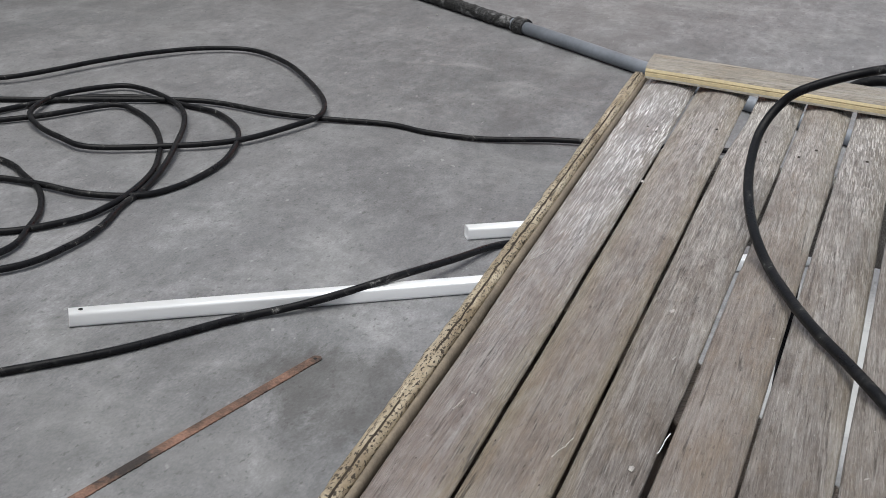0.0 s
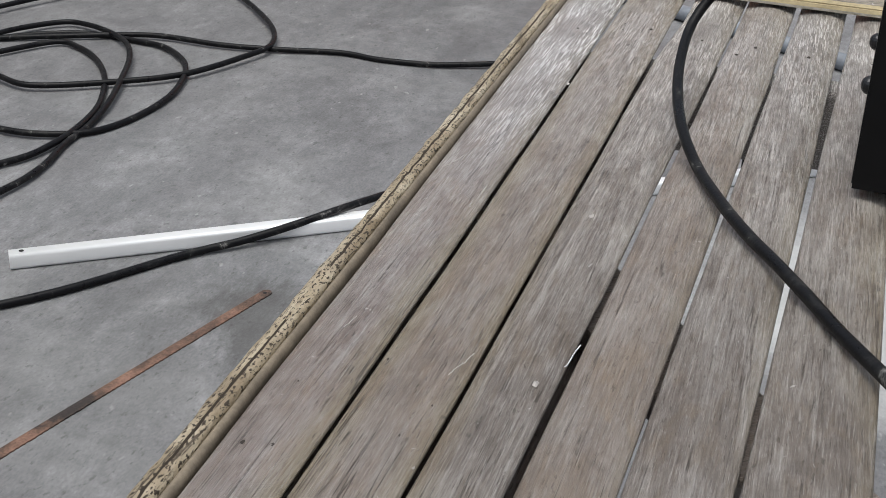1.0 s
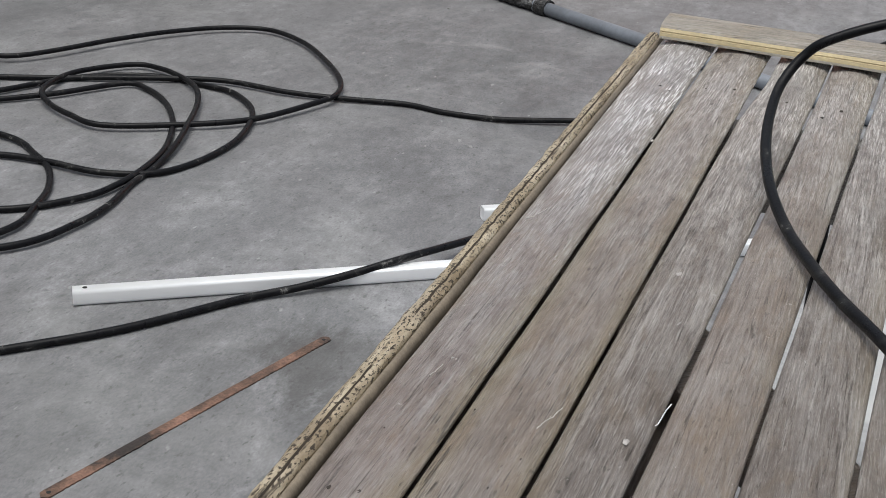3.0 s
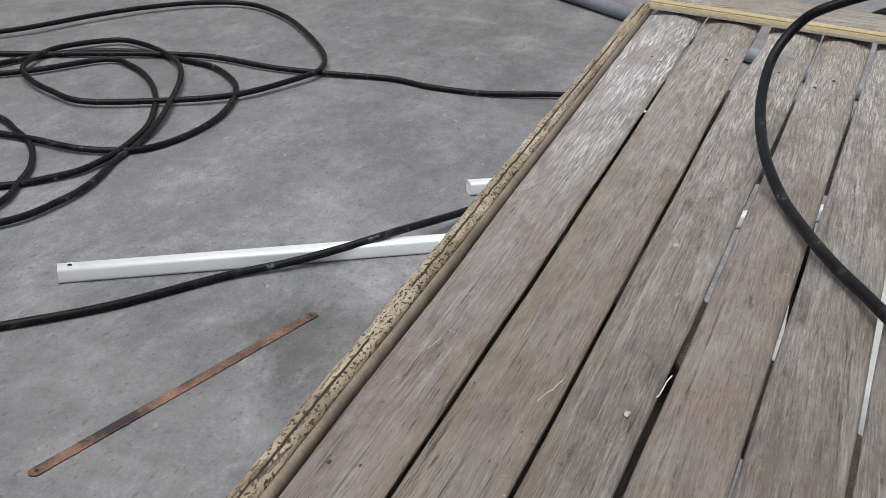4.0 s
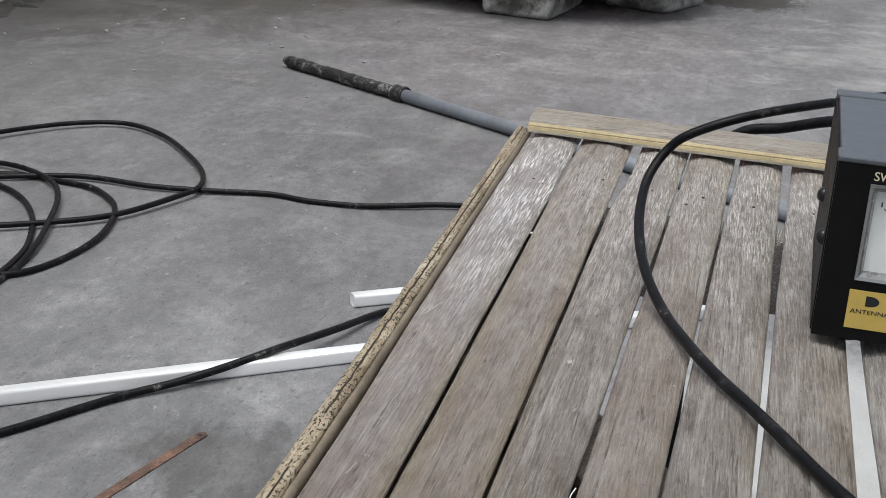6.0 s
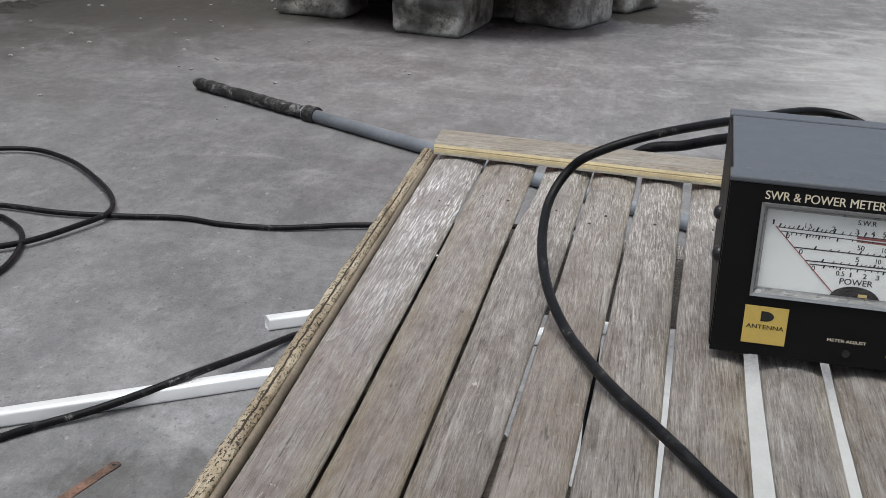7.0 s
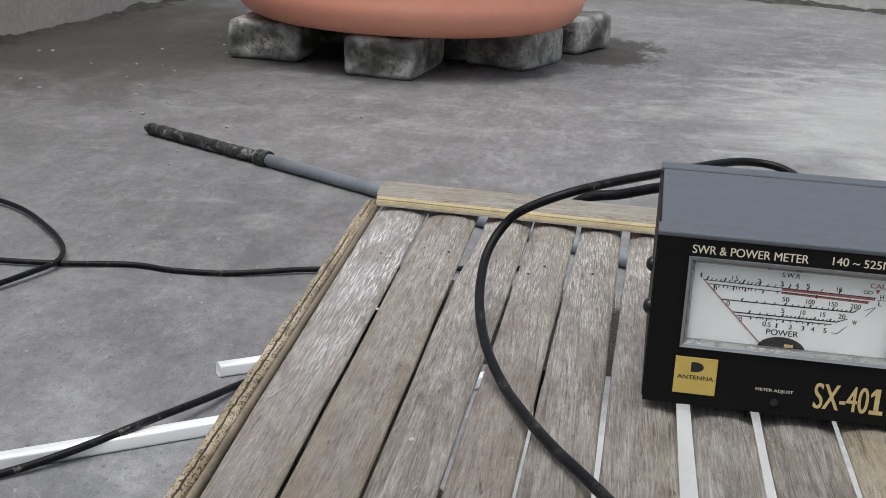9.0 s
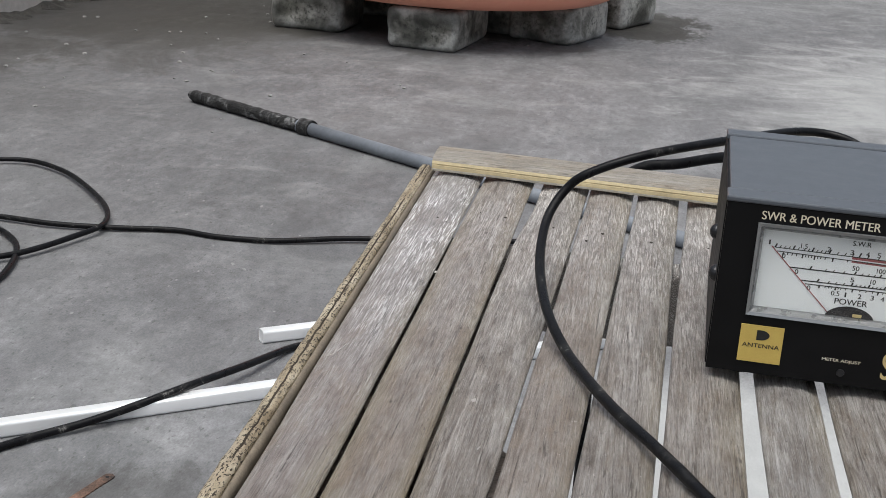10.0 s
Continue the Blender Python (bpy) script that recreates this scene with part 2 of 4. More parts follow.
def mat_edge():
    """Cut bamboo edge: pale straw with fine dark pores and a lengthwise crack here and there."""
    m, n, l, b = material("cut_edge", 0.6, 0, 0.35)
    a = noise_tex(n, l, coords(n, l, (150, 40, 150)), 1.0, 6, 0.68)
    p = noise_tex(n, l, coords(n, l, (1250, 620, 1250)), 1.0, 3, 0.6)
    crack = noise_tex(n, l, coords(n, l, (800, 45, 800)), 1.0, 4, 0.65, 0.3)
    c = ramp(n, l, a, [(0.34, (0.22, 0.172, 0.11)), (0.5, (0.36, 0.302, 0.214)), (0.66, (0.50, 0.44, 0.338))])
    g = noise_tex(n, l, coords(n, l, (60, 30, 60)), 1.0, 4, 0.6)
    c = mix(n, l, ramp(n, l, g, [(0.50, 0.0), (0.66, 0.6)]), c, (0.225, 0.18, 0.125))
    pore = mix(n, l, ramp(n, l, g, [(0.32, 0.3), (0.46, 1.0)]), 0.0, ramp(n, l, p, [(0.545, 0.0), (0.575, 1.0)]))
    c = mix(n, l, pore, c, (0.04, 0.03, 0.02))
    l.new(mix(n, l, ramp(n, l, crack, [(0.61, 0.0), (0.65, 0.85)]), c, (0.05, 0.038, 0.026)), b.inputs["Base Color"])
    bump(n, l, b, p, 0.8, 0.0008)
    return m


def mat_plain(name, colour, rough, metal=0.0, vary=0.25, scale=60.0, relief=0.15, depth=0.0005, spec=0.5):
    """One colour with wear at two sizes."""
    m, n, l, b = material(name, rough, metal, spec)
    v = coords(n, l)
    a, f = noise_tex(n, l, v, scale, 5, 0.6), noise_tex(n, l, v, scale * 9, 4, 0.6)
    c = mix(n, l, vary, colour, ramp(n, l, a, [(0.3, 0.2), (0.7, 0.8)]), "OVERLAY")
    c = mix(n, l, vary * 0.7, c, ramp(n, l, f, [(0.3, 0.25), (0.7, 0.75)]), "OVERLAY")
    l.new(c, b.inputs["Base Color"])
    l.new(ramp(n, l, a, [(0.3, max(rough - 0.08, 0.02)), (0.7, min(rough + 0.1, 1.0))]), b.inputs["Roughness"])
    bump(n, l, b, f, relief, depth)
    return m


def mat_cable():
    m, n, l, b = material("black_cable_jacket", 0.32, 0, 0.16)
    v = coords(n, l, shift=False)
    a, f = noise_tex(n, l, v, 60.0, 6, 0.7, 0.6), noise_tex(n, l, v, 900.0, 3)
    c = ramp(n, l, a, [(0.54, (0.0055, 0.0055, 0.0065)), (0.63, (0.02, 0.02, 0.02)), (0.70, (0.16, 0.157, 0.15))])
    l.new(c, b.inputs["Base Color"])
    l.new(ramp(n, l, a, [(0.4, 0.27), (0.7, 0.6)]), b.inputs["Roughness"])
    bump(n, l, b, f, 0.2, 0.0004)
    return m


def mat_rust():
    m, n, l, b = material("rusty_steel", 0.7, 0.15, 0.4)
    v = coords(n, l)
    a, f = noise_tex(n, l, v, 16.0, 7, 0.72), noise_tex(n, l, v, 500.0, 4)
    c = ramp(n, l, a, [(0.38, (0.035, 0.028, 0.025)), (0.48, (0.13, 0.078, 0.056)), (0.6, (0.235, 0.132, 0.095)), (0.72, (0.21, 0.175, 0.155))])
    l.new(mix(n, l, 0.5, c, ramp(n, l, f, [(0.3, 0.2), (0.7, 0.75)]), "OVERLAY"), b.inputs["Base Color"])
    bump(n, l, b, f, 0.5, 0.0006)
    return m


def mat_block():
    m, n, l, b = material("weathered_block", 0.34, 0, 0.6)
    v = coords(n, l)
    a, f = noise_tex(n, l, v, 11.0, 3, 0.5, 0.2), noise_tex(n, l, v, 70.0, 6, 0.75)
    c = ramp(n, l, a, [(0.34, (0.034, 0.034, 0.026)), (0.47, (0.15, 0.148, 0.128)), (0.60, (0.44, 0.43, 0.395))])
    c = mix(n, l, ramp(n, l, f, [(0.36, 0.85), (0.50, 0.0)]), c, (0.025, 0.027, 0.02))
    # rubbed pale along the rounded edges, black with algae at the foot
    geo = n.new("ShaderNodeNewGeometry")
    c = mix(n, l, mix(n, l, ramp(n, l, a, [(0.40, 0.25), (0.58, 1.0)]), 0.0, ramp(n, l, geo.outputs["Pointiness"], [(0.503, 0.0), (0.53, 0.85)])), c, (0.50, 0.50, 0.485))
    l.new(mix(n, l, 0.5, c, ramp(n, l, f, [(0.3, 0.2), (0.7, 0.8)]), "OVERLAY"), b.inputs["Base Color"])
    bump(n, l, b, f, 0.6, 0.006)
    return m


def mat_tar():
    m, n, l, b = material("charred_black_wrap", 0.7, 0, 0.4)
    v = coords(n, l)
    a, f = noise_tex(n, l, v, 38.0, 6, 0.7, 0.8), noise_tex(n, l, v, 300.0, 4)
    c = ramp(n, l, a, [(0.46, (0.012, 0.012, 0.012)), (0.56, (0.045, 0.045, 0.046)), (0.66, (0.20, 0.20, 0.20))])
    l.new(c, b.inputs["Base Color"])
    bump(n, l, b, f, 0.8, 0.004)
    return m


def mat_glass():
    m, n, l, b = material("clear_window", 0.04, 0, 0.5)
    b.inputs["Base Color"].default_value = (1, 1, 1, 1)
    b.inputs["Transmission Weight"].default_value = 1.0
    b.inputs["IOR"].default_value = 1.45
    return m


CONCRETE, PLASTER = mat_concrete(), mat_plaster()
WOOD = mat_wood("bleached_sheen_slat", (0.150, 0.121, 0.107), (0.199, 0.164, 0.146), (0.248, 0.211, 0.191), 0.32, 0.34, 1.0, 0.3)
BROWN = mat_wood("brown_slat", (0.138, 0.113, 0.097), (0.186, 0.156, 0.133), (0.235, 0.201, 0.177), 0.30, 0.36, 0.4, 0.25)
GREYED = mat_wood("greyed_slat", (0.100, 0.083, 0.073), (0.148, 0.129, 0.114), (0.199, 0.179, 0.161), 0.32, 0.36, 0.65, 0.55)
FRESH = mat_wood("fresh_board", (0.23, 0.20, 0.145), (0.28, 0.245, 0.18), (0.33, 0.29, 0.22), 0.15, 0.5, 0.0, 0.1, (0.36, 0.30, 0.20))
EDGE = mat_edge()
CRACK = mat_plain("dark_crack", (0.05, 0.038, 0.027), 0.9, 0, 0.4, 300.0)
CABLE = mat_cable()
ALU = mat_plain("bright_aluminium", (0.95, 0.96, 0.97), 0.36, 0.42, 0.05, 25.0, 0.1)
HOLE = mat_plain("dark_hole", (0.015, 0.015, 0.015), 0.9)
RUST, BLOCK = mat_rust(), mat_block()
PVC = mat_plain("grey_plastic_pipe", (0.18, 0.198, 0.225), 0.5, 0, 0.3, 12.0)
TAR = mat_tar()
TANK = mat_plain("orange_plastic", (0.78, 0.33, 0.23), 0.42, 0, 0.12, 4.0)
COVER = mat_plain("slate_painted_steel", (0.078, 0.087, 0.102), 0.45, 0.0, 0.12, 90.0, 0.12, 0.0002)
PANEL = mat_plain("black_painted_panel", (0.0045, 0.0045, 0.005), 0.5, 0, 0.2, 120.0, 0.15, 0.0002, 0.18)
SILVER = mat_plain("silver_bezel", (0.30, 0.31, 0.32), 0.35, 0.6, 0.1, 200.0)
SILVER2 = mat_plain("grey_inner_frame", (0.22, 0.225, 0.23), 0.3, 0.3, 0.1, 200.0)
DIAL = mat_plain("white_dial_card", (0.74, 0.77, 0.775), 0.6, 0, 0.06, 60.0, 0.02)
INK = mat_plain("black_ink", (0.012, 0.012, 0.012), 0.6)
RED = mat_plain("red_ink", (0.28, 0.075, 0.08), 0.6)
GOLD = mat_plain("gold_lettering", (0.60, 0.47, 0.22), 0.42, 0.25)
PALE = mat_plain("pale_lettering", (0.66, 0.60, 0.47), 0.5)
LABEL = mat_plain("gold_label", (0.62, 0.45, 0.12), 0.38, 0.2, 0.12, 200.0)
SCREW = mat_plain("black_screw", (0.035, 0.035, 0.038), 0.3, 0.6)
SPLASH = mat_plain("dried_paint", (0.47, 0.44, 0.42), 0.7, 0, 0.5, 400.0, 0.6, 0.001)
NAIL = mat_plain("old_nail", (0.075, 0.064, 0.055), 0.7, 0.1, 0.6, 500.0, 0.8, 0.001)
GLASS = mat_glass()
SOIL = mat_plain("dark_soil", (0.075, 0.073, 0.066), 0.9, 0, 0.9, 25.0, 1.0, 0.01)


# ---- mesh helpers ----
def to_mesh(name, bm, mat, smooth=False):
    me = bpy.data.meshes.new(name)
    bmesh.ops.recalc_face_normals(bm, faces=bm.faces)
    bm.to_mesh(me)
    bm.free()
    me.materials.append(mat)
    if smooth:
        me.shade_smooth()
    return me


def part(name, bm, mat, parent, label="", smooth=False):
    ob = new(name, to_mesh(name, bm, mat, smooth))
    ob.parent = parent
    return tagged(ob, label)


def thing(name, place, label, category, group="", kind="", turn=0.0):
    ob = new(name)
    ob.matrix_world = pose(*place, 0, 0, turn)
    return tagged(ob, label, category, group, kind)


def box(bm, x0, x1, y0, y1, z0, z1, bevel=0.0, segments=2):
    made = bmesh.ops.create_cube(bm, size=1.0)["verts"]
    for v in made:
        v.co = Vector((x0 + (v.co.x + 0.5) * (x1 - x0), y0 + (v.co.y + 0.5) * (y1 - y0), z0 + (v.co.z + 0.5) * (z1 - z0)))
    if bevel:
        edges = list({e for v in made for e in v.link_edges})
        bmesh.ops.bevel(bm, geom=edges, offset=bevel, segments=segments, affect="EDGES", profile=0.5)
    return bm


def boxed(*args, **kw):
    return box(bmesh.new(), *args, **kw)


def cylinder(bm, a, b, r, seg=20, r2=None):
    a, b = Vector(a), Vector(b)
    turn = (b - a).to_track_quat("Z", "Y").to_matrix().to_4x4()
    bmesh.ops.create_cone(bm, cap_ends=True, segments=seg, radius1=r, radius2=r if r2 is None else r2, depth=(b - a).length, matrix=Matrix.Translation((a + b) / 2) @ turn)
    return bm


def glide(points, steps=8):
    """A smooth line through the points."""
    p = [Vector(q) for q in points]
    p = [2 * p[0] - p[1], *p, 2 * p[-1] - p[-2]]
    out = []
    for k in range(1, len(p) - 2):
        for s in range(steps):
            t = s / steps
            a, b, c, d = p[k - 1 : k + 3]
            out.append(0.5 * ((2 * b) + (c - a) * t + (2 * a - 5 * b + 4 * c - d) * t * t + (3 * b - a - 3 * c + d) * t ** 3))
    out.append(p[-2])
    return out


def hose(bm, line, radius, seg=12, wobble=0.0):
    """A round tube along a line."""
    rings, side = [], None
    for k, q in enumerate(line):
        way = (line[min(k + 1, len(line) - 1)] - line[max(k - 1, 0)]).normalized()
        side = (side - way * side.dot(way)).normalized() if side else way.orthogonal().normalized()
        up = way.cross(side)
        r = radius * (1 + wobble * (noise.noise(q * 40) + 0.6 * noise.noise(q * 130)))
        rings.append([bm.verts.new(q + r * (math.cos(a) * side + math.sin(a) * up)) for a in (2 * math.pi * i / seg for i in range(seg))])
    for one, two in zip(rings, rings[1:]):
        for i in range(seg):
            bm.faces.new((one[i], one[(i + 1) % seg], two[(i + 1) % seg], two[i]))
    bm.faces.new(rings[0][::-1])
    bm.faces.new(rings[-1])
    return bm


# ---- the ground and the walls ----
bm = bmesh.new()
bmesh.ops.create_grid(bm, x_segments=60, y_segments=60, size=1.0)
for v in bm.verts:
    v.co.x, v.co.y = (math.copysign(abs(c) ** 3 * 300, c) for c in (v.co.x, v.co.y))
ground = tagged(new("ground", to_mesh("ground", bm, CONCRETE)), "worn grey concrete slab with stains, damp patches, painted shade and glare", "ground", kind="structure")


def wall(name, a, b, height, thick, label):
    """An upright wall whose visible foot runs from a to b; the thickness lies behind."""
    a, b = Vector((*a, 0)), Vector((*b, 0))
    long = (b - a).length
    bm = bmesh.new()
    nx, nz = int(long / 0.12), 14
    grid = [[bm.verts.new((i * long / nx, 0, k * height / nz)) for k in range(nz + 1)] for i in range(nx + 1)]
    for col in grid:
        for v in col:
            v.co.y += 0.006 * noise.noise(v.co * 2.1)
    for i in range(nx):
        for k in range(nz):
            bm.faces.new((grid[i][k], grid[i + 1][k], grid[i + 1][k + 1], grid[i][k + 1]))
    box(bm, 0, long, 0.06, thick, 0, height)
    ob = new(name, to_mesh(name, bm, PLASTER))
    ob.matrix_world = Matrix.Translation(a) @ pose(0, 0, 0, 0, 0, math.degrees(math.atan2(b.y - a.y, b.x - a.x)))
    return tagged(ob, label, "wall", kind="structure")


wall("wall_west", (-2.215, -4.0), (-1.36, 6.3), 1.1, 0.15, "dirty white plastered yard wall with a rough foot")
wall("wall_north", (-1.36, 6.42), (4.2, 4.15), 1.1, 0.15, "pale rendered yard wall with a crumbling foot")
# two unseen walls, added to enclose the yard for light and reflections
wall("wall_east", (4.2, 4.1), (4.2, -4.0), 1.1, 0.15, "unseen plain wall, added to close the yard")
wall("wall_south", (4.2, -4.05), (-2.21, -4.05), 1.1, 0.15, "unseen plain wall, added to close the yard")


def foot_dirt(a, b, label):
    """A low uneven bank of dark soil along the foot of a wall."""
    a, b = Vector((*a, 0)), Vector((*b, 0))
    way = (b - a).normalized()
    side = Vector((way.y, -way.x, 0))
    bm, n = bmesh.new(), int((b - a).length / 0.025)
    rings = []
    for k in range(n + 1):
        q = a + way * (b - a).length * k / n
        wide = 0.05 + 0.06 * noise.noise(q * 5) + 0.045 * noise.noise(q * 19) + 0.03 * noise.noise(q * 55)
        high = 0.014 + 0.016 * noise.noise(q * 6 + Vector((9, 0, 0)))
        ring = []
        for f, h in ((-0.4, 1.0), (0.0, 1.0), (0.35, 0.6), (0.7, 0.22), (1.0, -0.1)):
            p = q + side * max(wide, 0.004) * f + Vector((0, 0, high * h))
            ring.append(bm.verts.new(p + 0.008 * noise.noise_vector(p * 40)))
        rings.append(ring)
    for one, two in zip(rings, rings[1:]):
        for i in range(4):
            bm.faces.new((one[i], one[i + 1], two[i + 1], two[i]))
    tagged(new("soil", to_mesh("soil", bm, SOIL)), label, "soil", kind="stuff")


foot_dirt((-2.03, -1.8), (-1.37, 6.2), "dark damp soil along the wall's foot")
foot_dirt((-1.3, 6.38), (4.1, 4.2), "dark soil and rubble along the wall's foot")

# ---- the slatted table ----
table = thing("slatted_table", (0.1, -0.4, 0), "weathered grey-brown wooden slat table with a raised end board", "table")
BASE = Vector((0.1, -0.4, 0))


def crowned(x0, x1, x2, x3, notch, y0, y1, z, thick, crown, seed, tilt=0.0, chip=0.0, gap=0.0):
    """A slat whose rounded top spans x0..x1 at y = 0 and x2..x3 at y = -0.4; its far end is cut back by notch on one side."""
    bm = bmesh.new()
    n = 120
    profile = [(0.0, -thick), (0.0, -0.0008), (0.012, -0.0003), (0.05, -0.0001), (0.3, 0.0), (0.5, 0.0), (0.7, 0.0), (0.95, -0.0001), (0.988, -0.0003), (1.0, -0.0008), (1.0, -thick)]
    rings = []
    for k in range(n + 1):
        y = y0 + (y1 - y0) * k / n
        f = -y / 0.4
        a, b = x0 + (x2 - x0) * f, x1 + (x3 - x1) * f
        a += 0.0004 * noise.noise(Vector((seed, y * 14, 0))) + notch * min(1.0, max(0.0, (y + 0.095) / 0.06))
        b += 0.0004 * noise.noise(Vector((seed, y * 14, 5)))
        a += gap * min(1.0, max(0.0, (y + 0.222 - 0.014 * (seed > 25)) / 0.006))
        b -= chip * min(1.0, max(0.0, (-0.322 - y) / 0.004))
        lift = 0.0008 * noise.noise(Vector((seed, y * 5, 9)))
        ring = []
        for u, h in profile:
            curve = crown * (1 - (2 * u - 1) ** 2) - crown
            tuck = 0.0046 * (1 - 2 * u) if h == -thick else 0.0
            ring.append(bm.verts.new(Vector((a + (b - a) * u + tuck, y, z + h + curve + lift + tilt * (u - 0.5))) - BASE))
        rings.append(ring)
    m = len(profile)
    for one, two in zip(rings, rings[1:]):
        for i in range(m):
            bm.faces.new((one[i], one[(i + 1) % m], two[(i + 1) % m], two[i]))
    bm.faces.new(rings[0])
    bm.faces.new(rings[-1][::-1])
    return bm


SLATS = [
    (-0.0032, 0.0241, 0.0038, 0.0251, 0), (0.0250, 0.0520, 0.0261, 0.0494, 0), (0.0536, 0.0813, 0.0503, 0.0706, 0.0030), (0.0818, 0.1052, 0.0722, 0.0930, 0),
    (0.1062, 0.1292, 0.0939, 0.1172, 0.0010), (0.1332, 0.1545, 0.1180, 0.1455, 0.0006), (0.1570, 0.1785, 0.1530, 0.1746, 0), (0.1815, 0.2078, 0.1780, 0.2036, 0),
    (0.2086, 0.2320, 0.2044, 0.2280, 0), (0.2335, 0.2580, 0.2295, 0.2540, 0), (0.2595, 0.2840, 0.2555, 0.2800, 0), (0.2855, 0.3100, 0.2815, 0.3060, 0),
]
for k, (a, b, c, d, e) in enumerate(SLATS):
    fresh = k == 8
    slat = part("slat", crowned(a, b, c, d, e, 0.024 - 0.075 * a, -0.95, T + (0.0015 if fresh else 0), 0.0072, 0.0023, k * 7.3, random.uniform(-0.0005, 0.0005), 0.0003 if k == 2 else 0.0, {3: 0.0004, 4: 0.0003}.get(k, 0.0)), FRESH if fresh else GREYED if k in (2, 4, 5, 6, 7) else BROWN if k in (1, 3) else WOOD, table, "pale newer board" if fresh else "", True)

# the side edge: a porous cut strip outside, a smooth brown one inside
def strip(x, half, z, drop, rough_by, seed, mat, label, groove=0.0):
    bm = bmesh.new()
    rings = []
    for k in range(241):
        y = 0.022 - 0.972 * k / 240
        w = 0.0005 * noise.noise(Vector((seed, y * 22, 1))) - 0.0066 * (1 + y / 0.42)
        ring = []
        for i in range(17):
            a = math.pi * i / 16
            q = Vector((x - half * math.cos(a) + w, y, z + 0.0022 * math.sin(a)))
            if i in (8, 10) and groove:
                q.x = x + w - half * math.cos(math.pi * 9 / 16) + (i - 9) * 0.0003
            if i == 9 and groove:      # a crack along the crest
                q.z -= groove * min(1.0, max(0.0, 0.75 + 1.6 * noise.noise(Vector((seed, y * 16, 4)))))
            q += rough_by * noise.noise_vector(q * 420)
            ring.append(bm.verts.new(q - BASE))
        ring += [bm.verts.new(Vector((x + half, y, z - drop)) - BASE), bm.verts.new(Vector((x - half, y, z - drop)) - BASE)]
        rings.append(ring)
    for one, two in zip(rings, rings[1:]):
        for i in range(19):
            bm.faces.new((one[i], one[(i + 1) % 19], two[(i + 1) % 19], two[i]))
    bm.faces.new(rings[0])
    bm.faces.new(rings[-1][::-1])
    side = part("side_strip", bm, mat, table, label, True)
    if groove:
        side.data.materials.append(CRACK)
        for f in side.data.polygons[:240 * 19]:
            y = 0.022 - 0.972 * (f.index // 19) / 240
            if f.index % 19 in (8, 9) and noise.noise(Vector((seed, y * 16, 4))) > -0.25:
                f.material_index = 1


strip(-0.0022, 0.0030, T - 0.0022, 0.02, 0.0005, 3, EDGE, "straw-coloured porous cut edge", 0.0026)
strip(0.0019, 0.0013, T - 0.0034, 0.02, 0.0001, 8, mat_plain("brown_inner_edge", (0.165, 0.135, 0.098), 0.5, 0, 0.5, 70.0, 0.3), "")

# the board across the end, resting on the slats
bm = bmesh.new()
rings = []
for k in range(41):
    x = -0.0030 + 0.3140 * k / 40
    ring = []
    for y, z in ((0.0, 0.0016), (-0.0006, 0.0030), (-0.0004, 0.0048), (0.0001, 0.0051), (-0.0003, 0.0055), (0.0003, 0.0070), (0.0022, 0.0084), (0.012, 0.0095), (0.0235, 0.0096), (0.0268, 0.0086), (0.0274, 0.0012)):
        q = Vector((x, y - 0.075 * x + 0.0042, T + z))
        q += 0.00012 * noise.noise_vector(q * 45)
        ring.append(bm.verts.new(q - BASE))
    rings.append(ring)
for one, two in zip(rings, rings[1:]):
    for i in range(11):
        bm.faces.new((one[i], one[(i + 1) % 11], two[(i + 1) % 11], two[i]))
bm.faces.new(rings[0])
bm.faces.new(rings[-1][::-1])
board_wood = mat_wood("end_board", (0.215, 0.195, 0.16), (0.265, 0.24, 0.20), (0.315, 0.29, 0.245), 0.2, 0.5, 0.0, 0.0, (0.28, 0.255, 0.21))
for node in board_wood.node_tree.nodes:
    if node.type == "MAPPING":
        s = node.inputs["Scale"].default_value
        node.inputs["Scale"].default_value = (s[1], s[0], s[2])
board = part("end_board", bm, board_wood, table, "raised pale board across the end")
board.data.materials.append(mat_plain("sawn_yellow_edge", (0.52, 0.43, 0.26), 0.45, 0, 0.3, 50.0, 0.4, 0.0006))
board.data.materials.append(mat_plain("pale_split_edge", (0.70, 0.66, 0.56), 0.6, 0, 0.5, 300.0, 0.6, 0.0006))
for f in board.data.polygons[:440]:
    f.material_index = (2, 1, 1, 1, 1, 0, 0, 0, 0, 0, 0)[f.index % 11]

# frame below
for x0, x1, y0, y1, z0, z1 in ((0.004, 0.0555, -0.93, -0.098, 0.044, 0.024), (0.262, 0.31, -0.93, -0.098, 0.044, 0.0085)):
    part("side_rail", boxed(x0 - 0.1, x1 - 0.1, y0 + 0.4, y1 + 0.4, T - z0, T - z1, bevel=0.003), WOOD, table)
part("side_rail", boxed(-0.043, -0.0225, -0.53, 0.112, T - 0.044, T - 0.024, bevel=0.002), WOOD, table)
part("cross_rail", boxed(-0.094, 0.208, 0.303, 0.322, T - 0.0435, T - 0.0082, bevel=0.002), WOOD, table)
for y in (-0.56, -0.9):
    part("cross_rail", boxed(-0.094, 0.208, y + 0.4, y + 0.42, T - 0.064, T - 0.0445, bevel=0.003), WOOD, table)
brace = part("diagonal_brace", boxed(-0.12, 0.12, -0.0135, 0.0135, -0.009, 0, bevel=0.001), WOOD, table)
brace.matrix_basis = Matrix.Translation(Vector((0.105, -0.345, T - 0.0092)) - BASE) @ pose(0, 0, 0, 0, 0, -50)
